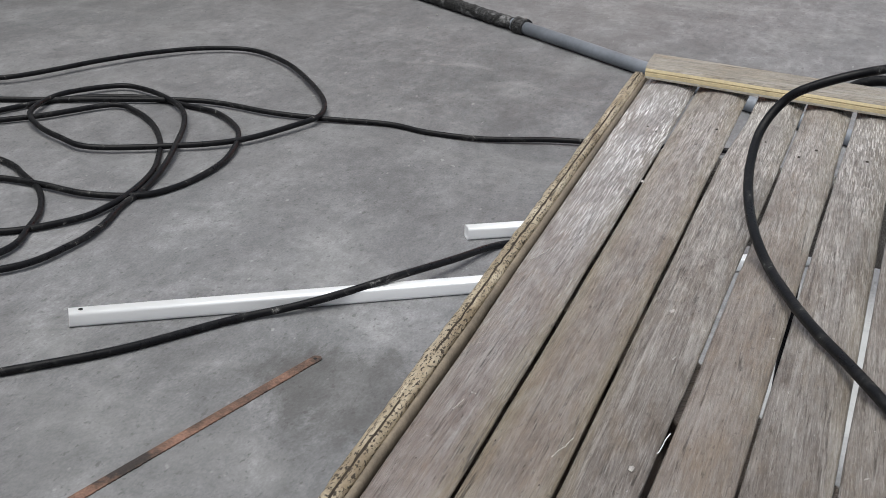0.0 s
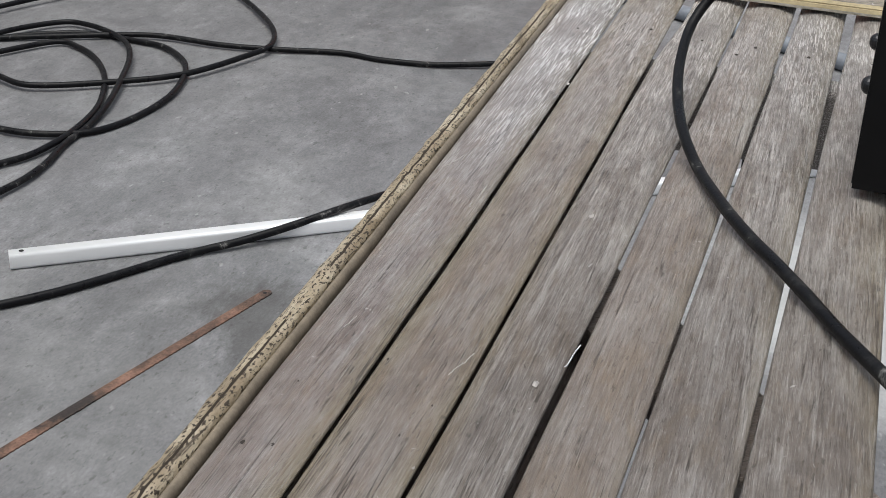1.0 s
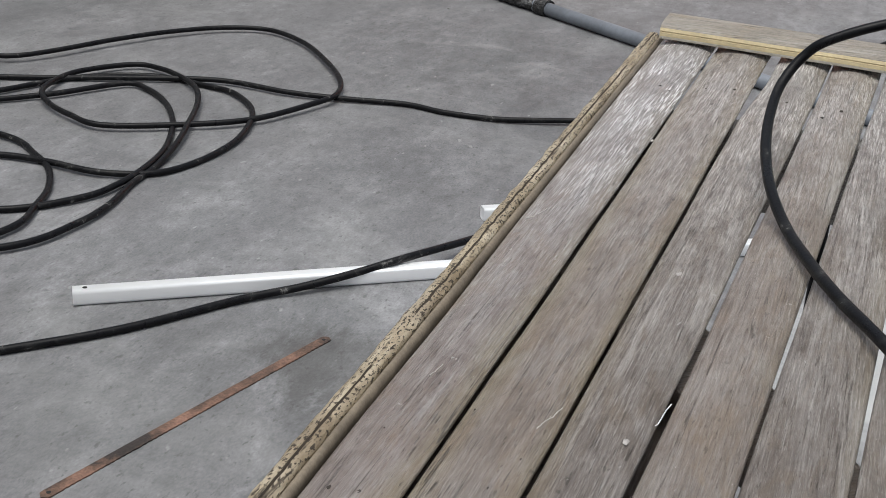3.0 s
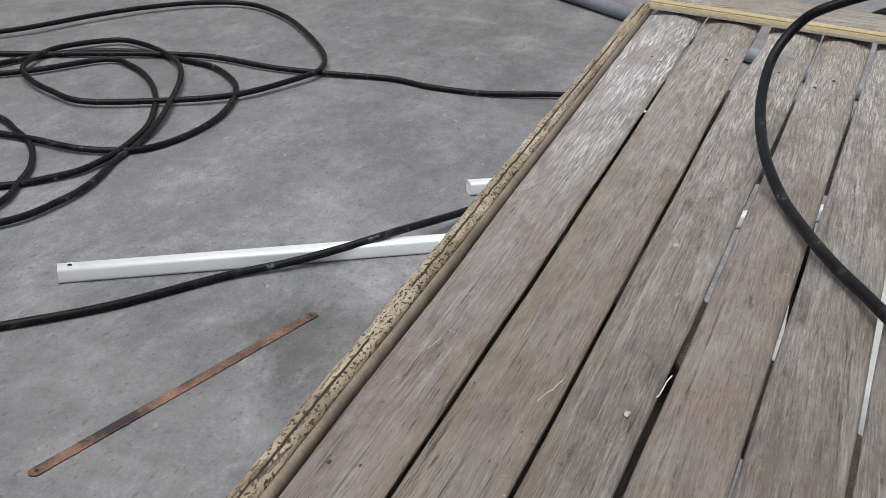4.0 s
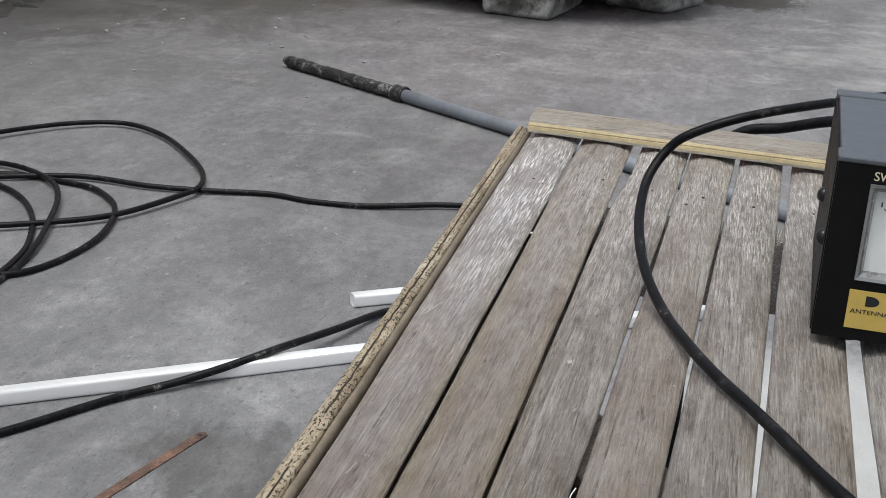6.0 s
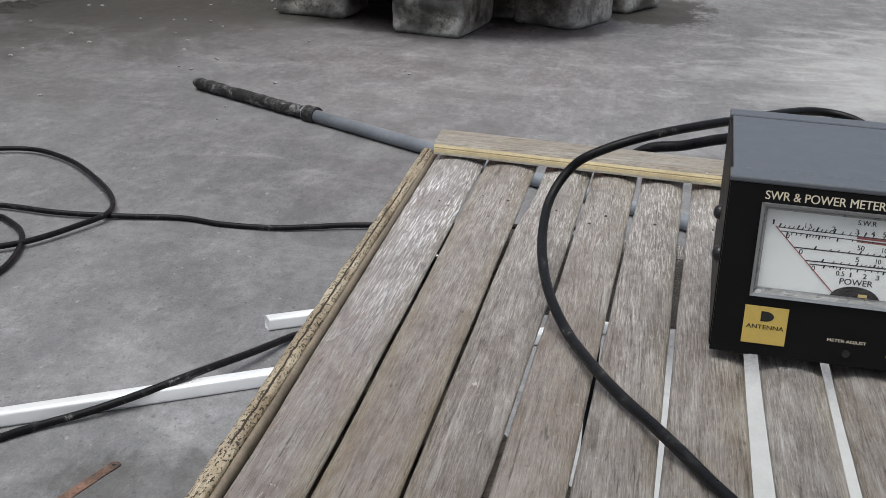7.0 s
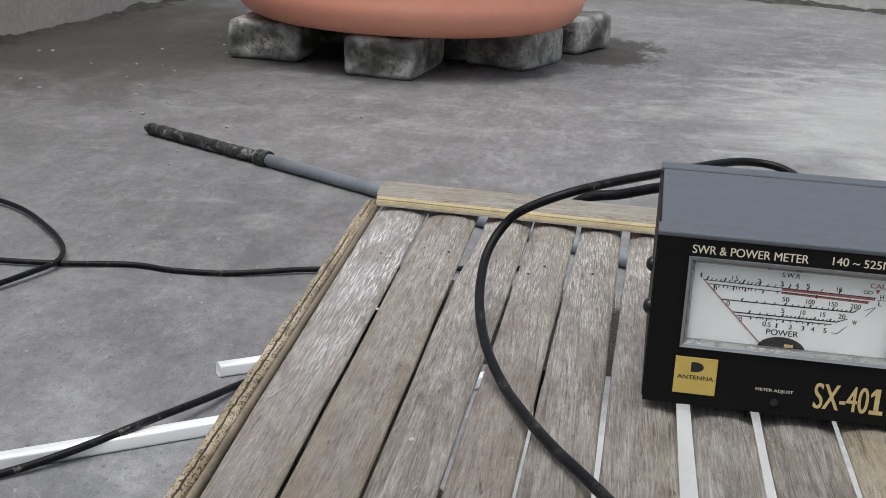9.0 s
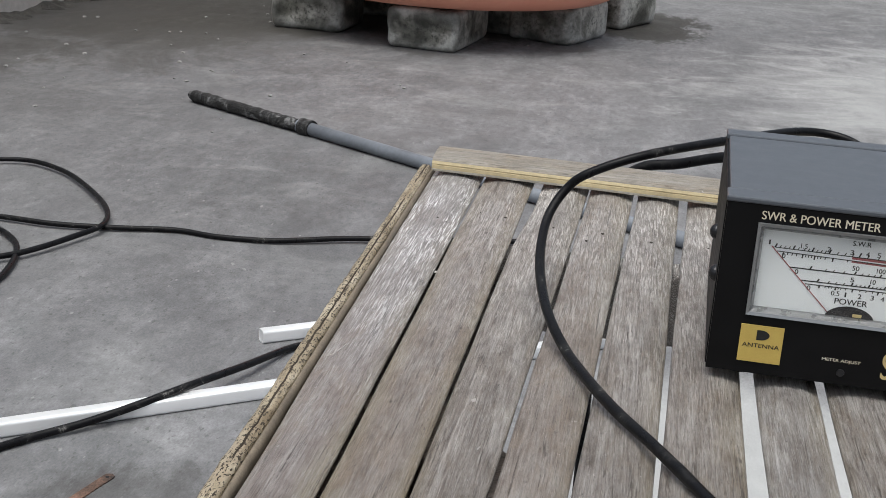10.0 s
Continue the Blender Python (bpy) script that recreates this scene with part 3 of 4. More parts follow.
for x, y in ((0.02, -0.12), (0.285, -0.12), (0.02, -0.88), (0.285, -0.88)):
    part("leg", boxed(x - 0.116, x - 0.084, y + 0.384, y + 0.416, 0, T - 0.0643, bevel=0.003), WOOD, table)

# nails and knots near the ends of the slats
bm = bmesh.new()
bmesh.ops.create_icosphere(bm, subdivisions=2, radius=0.0010)
for v in bm.verts:
    v.co.z *= 0.2
    v.co.y *= 1.25
    v.co += 0.0005 * noise.noise_vector(v.co * 1300)
nail_mesh = to_mesh("nail", bm, NAIL, True)
for x, y, size in ((0.0104, -0.4170, 1.0), (0.0170, -0.4160, 1.2), (0.0136, -0.0735, 1.6), (0.0188, -0.0790, 0.9), (0.0325, -0.0575, 0.7), (0.0332, -0.0670, 0.8), (0.0452, -0.0615, 1.5), (0.0692, -0.0700, 1.3), (0.0857, -0.0847, 1.6), (0.0926, -0.0710, 1.8), (0.1156, -0.0765, 1.7), (0.1420, -0.0760, 1.2), (0.0458, -0.3887, 0.5), (0.0425, -0.4028, 0.5), (0.0121, -0.3895, 0.4), (0.0290, -0.3725, 0.45)):
    nail = new("nail", nail_mesh)
    nail.parent = table
    nail.location = Vector((x, y, T - 0.0002)) - BASE
    nail.scale = (size * 0.42, size * 0.62, 0.5)

# dried splashes of paint
for name_k, (x, y, r) in enumerate(((0.0604, -0.2711, 0.0028), (0.0665, -0.371, 0.0011), (0.0262, -0.150, 0.0010))):
    bm = bmesh.new()
    rim = []
    mid = bm.verts.new(Vector((0, 0, 0.0004)))
    for i in range(16):
        a = 2 * math.pi * i / 16
        q = r * (0.75 + 0.5 * noise.noise(Vector((math.cos(a) * 1.7, math.sin(a) * 1.7, name_k * 3.1))))
        rim.append(bm.verts.new((q * math.cos(a), q * 1.5 * math.sin(a), -0.0002)))
    for i in range(16):
        bm.faces.new((mid, rim[i], rim[(i + 1) % 16]))
    ob = part("paint_splash", bm, SPLASH, table, "dried pale paint splash", True)
    ob.location = Vector((x, y, T)) - BASE


# pale scratches on the slats
for line in ([(0.0049, -0.2501), (0.0072, -0.2444), (0.0088, -0.2373)], [(0.0454, -0.3744), (0.0464, -0.3708), (0.0475, -0.3676), (0.0485, -0.3626)], [(0.0600, -0.3815), (0.0612, -0.3801), (0.0618, -0.3760)], [(0.0130, -0.362), (0.0134, -0.3593), (0.0141, -0.355)]):
    bm = hose(bmesh.new(), [Vector((0, 0, -0.0001)) + q - BASE + 0.0003 * noise.noise_vector(q * 700) for q in glide([(x, y, T) for x, y in line], 8)], 0.00015, 6)
    part("scratch", bm, SPLASH, table, "pale scratch")
# a curl of metal swarf caught in a gap
sliver = new("metal_sliver", to_mesh("metal_sliver", hose(bmesh.new(), [q - Vector((0.074, -0.356, T)) for q in glide([(0.0734, -0.3511, T + 0.0010), (0.0726, -0.3535, T + 0.0003), (0.0725, -0.3572, T + 0.0008), (0.0720, -0.3605, T + 0.0002), (0.0716, -0.3618, T + 0.0004)], 8)], 0.00017, 6), ALU, True))
sliver.location = (0.074, -0.356, T)
tagged(sliver, "tiny bright curl of metal swarf between the slats", "swarf")


# ---- the meter on the table ----
meter = thing("power_meter", (0.1364, -0.2269, T), "black and slate-grey analogue radio power meter on the table", "meter", turn=-2.26)
MW, MD, Z0, Z1 = 0.155, 0.103, 0.0038, 0.0672
U0, U1, V0, V1 = 0.0110, 0.0832, 0.0257, 0.0588      # the window in the panel
bm = bmesh.new()
loops = []
for y, inner in ((-0.0006, False), (-0.0006, True), (0.0022, True), (0.0022, False)):
    x0, x1, z0, z1 = (U0 + 0.001, U1 - 0.001, V0 + 0.001, V1 - 0.001) if inner else (0, MW, Z0, Z1 - 0.0022)
    loops.append([bm.verts.new((x, y, z)) for x, z in ((x0, z0), (x1, z0), (x1, z1), (x0, z1))])
for one, two in zip(loops, loops[1:] + loops[:1]):
    for i in range(4):
        bm.faces.new((one[i], one[(i + 1) % 4], two[(i + 1) % 4], two[i]))
part("front_panel", bm, PANEL, meter, "black front panel")
part("body", boxed(0.0008, MW - 0.0008, 0.0040, MD - 0.001, Z0 + 0.0004, Z1 - 0.0032, bevel=0.0006), PANEL, meter)
part("front_lip", boxed(-0.0004, MW + 0.0004, -0.0012, 0.0105, Z1 - 0.0021, Z1 - 0.0001, bevel=0.0006), COVER, meter)
part("top_cover", boxed(0.0006, MW - 0.0006, 0.0113, MD - 0.0105, Z1 - 0.0030, Z1 - 0.0003, bevel=0.0005), COVER, meter, "slate-grey painted top cover")
part("rear_lip", boxed(-0.0004, MW + 0.0004, MD - 0.0098, MD + 0.0005, Z1 - 0.0021, Z1 + 0.0002, bevel=0.0006), COVER, meter)
for x in (-0.0004, MW - 0.001):
    part("side_cover", boxed(x, x + 0.0014, 0.0026, MD, Z0 + 0.0002, Z1 - 0.0024, bevel=0.0004), PANEL, meter)
for x in (0.012, MW - 0.012):
    for y in (0.012, MD - 0.012):
        part("foot", cylinder(bmesh.new(), (x, y, 0.0003), (x, y, Z0 + 0.001), 0.005, 16), PANEL, meter)
for y in (0.013, 0.064):
    bm = bmesh.new()
    bmesh.ops.create_uvsphere(bm, u_segments=18, v_segments=10, radius=0.0031)
    for v in bm.verts:
        v.co = Vector((-0.0004 + min(v.co.x * 0.85, 0.0), y + v.co.y, 0.0345 + v.co.z))
    screw = part("side_screw", bm, SCREW, meter, "black domed screw")
for x in (0.075, 0.115):
    part("socket", cylinder(bmesh.new(), (x, MD, 0.034), (x, MD + 0.012, 0.034), 0.0075, 20), SILVER, meter, "threaded metal socket")

# the window: a tilted silver bezel round a sunken dial


def window_ring(a, b, depth_a, depth_b):
    """A rectangular ring from an outer inset a to an inner inset b."""
    bm = bmesh.new()
    loops = []
    for inset, y in ((a, 0.0), (a, depth_a), (b, depth_b), (b, 0.0028)):
        loops.append([bm.verts.new((x, y - 0.0007, z)) for x, z in ((U0 + inset, V0 + inset), (U1 - inset, V0 + inset), (U1 - inset, V1 - inset), (U0 + inset, V1 - inset))])
    for one, two in zip(loops, loops[1:]):
        for i in range(4):
            bm.faces.new((one[i], one[(i + 1) % 4], two[(i + 1) % 4], two[i]))
    return bm


part("bezel", window_ring(0.0, 0.0011, -0.0012, -0.0008), SILVER, meter, "silver window bezel")
part("inner_frame", window_ring(0.0012, 0.0023, -0.0009, 0.0006), SILVER2, meter, "grey inner window frame")
dial = part("dial", boxed(U0 - 0.0015, U1 + 0.0015, -0.00095, -0.0007, V0 - 0.001, V1 + 0.002), DIAL, meter, "white dial card with black and red scales")
dial.location = (0.0004, 0.0032, -0.0011)
FACE = -0.00105


def lettering(text, x0, x1, z0, z1, mat, parent, y=FACE, name="lettering", bold=0.035):
    """Words that fill the box x0..x1, z0..z1 on the front."""
    cu = bpy.data.curves.new("text", "FONT")
    cu.body = text
    ob = new("text", cu)
    bpy.context.view_layer.update()
    me = bpy.data.meshes.new_from_object(ob.evaluated_get(bpy.context.evaluated_depsgraph_get()))
    bpy.data.objects.remove(ob)
    xs, ys = [v.co.x for v in me.vertices], [v.co.y for v in me.vertices]
    lo, hi, dn, up = min(xs), max(xs), min(ys), max(ys)
    for v in me.vertices:
        k = (v.co.y - dn) / (up - dn)
        v.co = Vector((x0 + (v.co.x - lo) / (hi - lo) * (x1 - x0), y, z0 + k * (z1 - z0)))
    # a second pass beside the first thickens the strokes
    bm = bmesh.new()
    bm.from_mesh(me)
    twin = bmesh.ops.duplicate(bm, geom=bm.verts[:] + bm.edges[:] + bm.faces[:])["geom"]
    for v in twin:
        if isinstance(v, bmesh.types.BMVert):
            v.co += Vector((bold * (z1 - z0), -0.00003, 0))
    bm.to_mesh(me)
    bm.free()
    me.materials.clear()
    me.materials.append(mat)
    out = new(name, me)
    out.parent = parent
    return out


MM = 0.001
PANEL_Y = -0.00075
lettering("SWR & POWER METER", 0.0118, 0.0505, 0.0600, 0.0630, PALE, meter, PANEL_Y)
lettering("140 ~ 525MHZ", 0.0584, 0.0833, 0.0604, 0.0633, PALE, meter, PANEL_Y)
lettering("METER ADJUST", 0.0387, 0.0516, 0.0119, 0.0133, PALE, meter, PANEL_Y)
lettering("SX-40", 0.0586, 0.0768, 0.0079, 0.0175, GOLD, meter, PANEL_Y, bold=0.03)
bm = bmesh.new()      # the last figure of the model's number, with its flag and foot
for corners in (((0.0790, 0.0095), (0.0807, 0.0095), (0.0807, 0.0175), (0.0790, 0.0175)), ((0.0776, 0.0155), (0.0776, 0.0141), (0.07895, 0.0151), (0.07895, 0.0175)), ((0.0776, 0.0079), (0.0822, 0.0079), (0.0822, 0.0094), (0.0776, 0.0094))):
    bm.faces.new([bm.verts.new((x, PANEL_Y, z)) for x, z in corners])
part("numeral", bm, GOLD, meter)
lettering("RANGE", 0.0892, 0.0985, 0.0079, 0.0099, PALE, meter, PANEL_Y)
label = part("badge", boxed(0.0102, 0.0249, -0.0011, -0.0005, 0.0082, 0.0219, bevel=0.0001), LABEL, meter, "square gold badge")
lettering("ANTENNA", 0.0113, 0.0239, 0.0138, 0.0153, INK, label, -0.0012)
bm = bmesh.new()      # the plain half-round mark on the badge
rim = [bm.verts.new(q) for q in ((0.0158, -0.0012, 0.0166), (0.0158, -0.0012, 0.0203))]
rim += [bm.verts.new((0.0172 + 0.0030 * math.cos(a), -0.0012, 0.01845 + 0.00185 * math.sin(a))) for a in (math.pi / 2 - math.pi * i / 16 for i in range(17))]
bm.faces.new(rim)
part("badge_mark", bm, INK, label)
part("adjust_screw", cylinder(bmesh.new(), (0.0455, -0.0011, 0.0083), (0.0455, 0.0002, 0.0083), 0.0013, 20, 0.0016), SCREW, meter, "small recessed adjusting screw")

# the dial's scales
for text, x, z in (("1", 15.4, 52.6), ("1.5", 26.9, 52.5), ("2", 35.1, 52.4), ("3", 42.7, 52.3), ("4", 47.8, 52.2), ("5", 51.5, 52.3), ("10", 61.9, 52.2),
                   ("50", 44.7, 46.8), ("100", 53.0, 46.8), ("150", 60.6, 46.8), ("200", 68.0, 46.8), ("5", 44.2, 42.6), ("10", 51.0, 42.7), ("15", 57.7, 42.7), ("20", 64.0, 42.7),
                   ("0.5", 39.4, 37.1), ("1", 42.8, 37.0), ("2", 47.5, 37.0), ("3", 51.6, 37.0), ("4", 55.0, 37.0), ("5", 59.1, 37.0), ("0", 20.6, 48.3), ("0", 25.6, 43.2), ("0", 30.4, 37.9),
                   ("H", 76.1, 51.0), ("L", 75.8, 48.6), ("W", 68.4, 40.9)):
    wide = sum(0.5 if c in "1." else 1.15 for c in text) * (1.3 if text == "W" else 1.0)
    lettering(text, (x - wide / 2) * MM, (x + wide / 2) * MM, (z - 0.85) * MM, (z + 0.85) * MM, INK, dial, name="numeral")
lettering("S.W.R", 0.0425, 0.0485, 0.0547, 0.0564, INK, dial)
lettering("CAL", 0.0718, 0.0768, 0.0539, 0.0556, RED, dial)
lettering("POWER", 0.0396, 0.0504, 0.0334, 0.0355, INK, dial)
for k in (-1, 1):      # the sign for infinity
    bm = bmesh.new()
    hose(bm, [Vector((0.0714 + k * 0.0007 + 0.0007 * math.cos(a), FACE - 0.0001, 0.0523 + 0.00055 * math.sin(a))) for a in (2 * math.pi * i / 18 for i in range(19))], 0.00012, 5)
    part("infinity_ring", bm, INK, dial)


def stroke(bm, x0, z0, x1, z1, width, y=FACE):
    """A flat stroke on the dial, in millimetres."""
    a, b = Vector((x0, 0, z0)) * MM, Vector((x1, 0, z1)) * MM
    side = (b - a).normalized().cross(Vector((0, 1, 0))) * width * MM / 2
    bm.faces.new([bm.verts.new(q + Vector((0, y, 0))) for q in (a - side, b - side, b + side, a + side)])


black, red = bmesh.new(), bmesh.new()
for x0, z0, x1, z1, w in ((16.4, 51.0, 74.4, 50.5, 0.3), (18.2, 49.7, 72.4, 48.9, 0.3), (23.2, 44.5, 67.5, 44.6, 0.4), (27.6, 40.3, 62.6, 40.5, 0.4), (29.0, 39.2, 61.0, 39.4, 0.35),
                          (67.5, 44.6, 69.8, 46.6, 0.3), (62.6, 40.5, 66.0, 42.0, 0.3), (71.0, 45.6, 74.6, 47.2, 0.2), (74.6, 47.2, 71.6, 43.3, 0.2), (61.2, 36.4, 63.4, 36.4, 0.2), (63.4, 36.4, 66.0, 39.2, 0.2),
                          (74.6, 49.8, 78.0, 49.8, 0.2)):
    stroke(black, x0, z0, x1, z1, w)
for x0, z0, x1, z1, w in ((43.0, 50.3, 74.0, 50.0, 0.95), (43.0, 49.1, 72.0, 48.5, 0.8)):
    stroke(red, x0, z0, x1, z1, w, FACE + 0.00005)
stroke(red, 16.2, 51.4, 38.6, 29.2, 0.35, FACE - 0.0001)
red.faces.new([red.verts.new((x * MM, FACE, z * MM)) for x, z in ((73.7, 53.4), (75.3, 53.4), (74.5, 51.9))])
for base, ticks, tall in ((50.9, (17.5, 19, 20.5, 22, 23.5, 25, 27, 28.4, 29.8, 31.2, 32.6, 34.0, 35.4, 38, 40.5, 43, 45.3, 48, 51.5, 56, 62), 1.2),
                          (49.5, (20.5, 22, 23.5, 25, 27, 28, 29, 30, 31, 32, 33, 34.5, 37, 41.8, 45, 48.3, 55, 66), -1.1),
                          (44.6, (30, 35, 37.6, 41, 44.7, 47, 49, 51, 53, 55, 57, 59, 60.6, 62, 63.5, 65, 66.5, 68), 0.9),
                          (40.4, (33, 36.5, 39, 41.6, 44.2, 45.6, 47, 48.4, 49.8, 51.0, 52.3, 53.6, 55, 56.3, 57.7, 59, 60.2, 61.5, 62.7), 0.9),
                          (39.3, (34, 36, 37.2, 38.2, 39.4, 40.3, 41.2, 42.8, 45, 47.5, 49.5, 51.6, 53.4, 55, 57, 59.1), -0.9)):
    for k, x in enumerate(ticks):
        stroke(black, x - 0.1, base, x + 0.35 * (1 if tall > 0 else -1) + 0.1, base + tall * (1.25 if k % 4 == 0 else 0.8), 0.5 if k % 4 == 0 else 0.3)
part("scale_marks", black, INK, dial)
part("red_scale_marks", red, RED, dial)
# dark hub cover at the foot of the dial
bm = bmesh.new()
rim = [bm.verts.new((0.0452 + 0.0083 * math.cos(a), FACE - 0.0002, 0.0280 + 0.0050 * math.sin(a))) for a in (math.pi * i / 20 for i in range(21))]
bm.faces.new(rim)
hub = part("hub_cover", bm, SCREW, dial, "dark round pivot cover")
part("pivot", boxed(0.0462, 0.0492, -0.0016, -0.0012, 0.0294, 0.0305, bevel=0.0001), GOLD, hub, "brass pivot")
glass = part("window_glass", boxed(U0 + 0.0012, U1 - 0.0012, -0.0015, -0.0012, V0 + 0.0012, V1 - 0.0012), GLASS, meter, "clear window")
glass.visible_shadow = False


# ---- cables ----
def cable(name, points, radius, label, steps=8, wobble=0.03):
    at = Vector(points[0])
    line = [q - at for q in glide(points, steps)]
    ob = new(name, to_mesh(name, hose(bmesh.new(), line, radius, 12, wobble), CABLE, True))
    ob.location = at
    return tagged(ob, label, "cable")


cable("jumper_cable", [(0.2117, -0.118, T + 0.034), (0.2120, -0.085, T + 0.040), (0.205, -0.055, T + 0.050), (0.182, -0.050, T + 0.0535), (0.145, -0.092, T + 0.0555), (0.109, -0.124, T + 0.0530), (0.0861, -0.131, T + 0.0446), (0.0768, -0.1315, T + 0.0366),
                       (0.0708, -0.1404, T + 0.0266), (0.0702, -0.1604, T + 0.0186), (0.0729, -0.1824, T + 0.0126), (0.0784, -0.2058, T + 0.0080), (0.0866, -0.2276, T + 0.004), (0.0964, -0.2503, T + 0.003),
                       (0.1068, -0.272, T + 0.003), (0.1177, -0.2908, T + 0.003), (0.1257, -0.3052, T + 0.003), (0.142, -0.335, T + 0.003), (0.175, -0.385, T + 0.003), (0.23, -0.44, T + 0.003), (0.31, -0.48, T + 0.0035), (0.335, -0.485, T - 0.03), (0.345, -0.48, 0.2), (0.36, -0.47, 0.0035), (0.42, -0.46, 0.0035)],
      0.00195, "thin black coaxial cable looped on the table behind the meter")
cable("feed_cable", [(0.2517, -0.119, T + 0.034), (0.250, -0.085, T + 0.034), (0.230, -0.03, T + 0.033), (0.186, 0.014, T + 0.0265), (0.152, 0.032, T + 0.0180), (0.128, 0.045, T + 0.0085), (0.108, 0.050, T + 0.003), (0.0945, 0.051, T - 0.012), (0.0915, 0.049, T - 0.05), (0.0915, 0.055, 0.2), (0.093, 0.075, 0.02), (0.10, 0.12, 0.004), (0.12, 0.2, 0.004)],
      0.0030, "black coaxial cable hanging over the table's end board")

COIL = [
    (0.02, 1.20), (-0.15, 1.145), (-0.293, 1.101), (-0.353, 1.075), (-0.407, 1.056), (-0.483, 1.050), (-0.548, 1.058), (-0.638, 1.034), (-0.723, 1.019), (-0.837, 1.021), (-0.960, 0.967), (-1.105, 0.893),
    (-1.27, 0.83), (-1.34, 0.88), (-1.27, 0.96), (-1.163, 0.970), (-1.086, 1.131), (-1.041, 1.214), (-0.984, 1.285), (-0.911, 1.319), (-0.826, 1.279), (-0.743, 1.195), (-0.676, 1.106), (-0.648, 1.033),
    (-0.661, 0.974), (-0.706, 0.875), (-0.785, 0.808), (-0.870, 0.760), (-0.927, 0.773), (-0.976, 0.796), (-1.018, 0.834), (-1.037, 0.880), (-1.039, 0.950), (-0.992, 1.024), (-0.946, 1.027),
    (-0.888, 0.999), (-0.840, 0.958), (-0.802, 0.897), (-0.771, 0.821), (-0.741, 0.736), (-0.728, 0.665), (-0.722, 0.603), (-0.707, 0.537), (-0.706, 0.470), (-0.730, 0.39), (-0.83, 0.31), (-0.93, 0.34), (-0.88, 0.43),
    (-0.794, 0.479), (-0.746, 0.540), (-0.733, 0.584), (-0.733, 0.642), (-0.746, 0.712), (-0.771, 0.773), (-0.805, 0.835), (-0.853, 0.895), (-0.905, 0.933), (-0.949, 0.939), (-1.005, 0.852), (-1.043, 0.810),
    (-1.12, 0.72), (-1.08, 0.62), (-0.99, 0.60), (-0.897, 0.616), (-0.842, 0.616), (-0.786, 0.613), (-0.742, 0.627), (-0.711, 0.654), (-0.694, 0.698), (-0.686, 0.753), (-0.688, 0.812), (-0.708, 0.882), (-0.738, 0.934),
    (-0.790, 0.979), (-0.838, 0.993), (-0.936, 1.000), (-1.023, 0.944), (-1.073, 0.849), (-1.10, 0.76), (-1.03, 0.69), (-0.934, 0.666), (-0.889, 0.639), (-0.841, 0.604), (-0.800, 0.548), (-0.778, 0.494), (-0.761, 0.436), (-0.78, 0.36),
]
cable("coiled_cable", [(x, y, 0.0042 + 0.0014 * (1 + math.sin(k * 0.9)) + (0.004 if 14 < k < 40 else 0.0)) for k, (x, y) in enumerate(COIL)], 0.0041, "thick black coaxial cable in loose coils on the concrete", 7)
cable("lead_cable", [(-0.85, -0.06, 0.0045), (-0.69, 0.105, 0.0045), (-0.598, 0.203, 0.0045), (-0.525, 0.284, 0.0045), (-0.457, 0.386, 0.0046), (-0.412, 0.432, 0.0080), (-0.372, 0.472, 0.0145), (-0.330, 0.523, 0.0214), (-0.295, 0.606, 0.0140), (-0.266, 0.690, 0.0048), (-0.235, 0.715, 0.0045), (-0.18, 0.735, 0.0045), (-0.08, 0.74, 0.0045)],
      0.0042, "thick black cable crossing the aluminium tube on the concrete")


# ---- loose things on the concrete ----
def square_tube(name, a, b, side, label, hole=None):
    """A hollow square tube with rounded corners from a to b, lying on the ground."""
    a, b = Vector((*a, side / 2)), Vector((*b, side / 2))
    ob = thing(name, (*a.xy, 0), label, "tube", "aluminium tubes on the ground", turn=math.degrees(math.atan2(b.y - a.y, b.x - a.x)))
    long, r, bm = (b - a).length, side * 0.22, bmesh.new()
    loops = []
    for x, h, rr in ((0, side / 2 - 0.0014, r * 0.7), (0, side / 2, r), (long, side / 2, r), (long, side / 2 - 0.0014, r * 0.7)):
        ring = []
        for q in range(4):
            for i in range(5):
                t = math.pi / 2 * (q + i / 4)
                cy, cz = (h - rr) * (1 if q in (0, 3) else -1), (h - rr) * (1 if q in (0, 1) else -1)
                ring.append(bm.verts.new((x, cy + rr * math.cos(t), side / 2 + cz + rr * math.sin(t))))
        loops.append(ring)
    for one, two in zip(loops, loops[1:] + loops[:1]):
        for i in range(20):
            bm.faces.new((one[i], one[(i + 1) % 20], two[(i + 1) % 20], two[i]))
    body = part("tube_body", bm, ALU, ob, "", False)
    for f in body.data.polygons:
        f.use_smooth = True
    part("plug", boxed(0.0008, 0.0014, -side / 2 + 0.0012, side / 2 - 0.0012, 0.0012, side - 0.0012), ALU, ob, "closed tube end")
    if hole:
        part("drilled_hole", cylinder(bmesh.new(), (hole, 0, side - 0.001), (hole, 0, side + 0.0003), 0.0024, 16), HOLE, ob, "small drilled hole")
    return ob


square_tube("aluminium_tube", (-0.6025, 0.3155), (0.30, 0.968), 0.0165, "bright square aluminium tube lying on the concrete", 0.012)
square_tube("aluminium_tube", (-0.3085, 0.7050), (-0.12, 0.841), 0.016, "short visible end of a square aluminium tube on concrete")

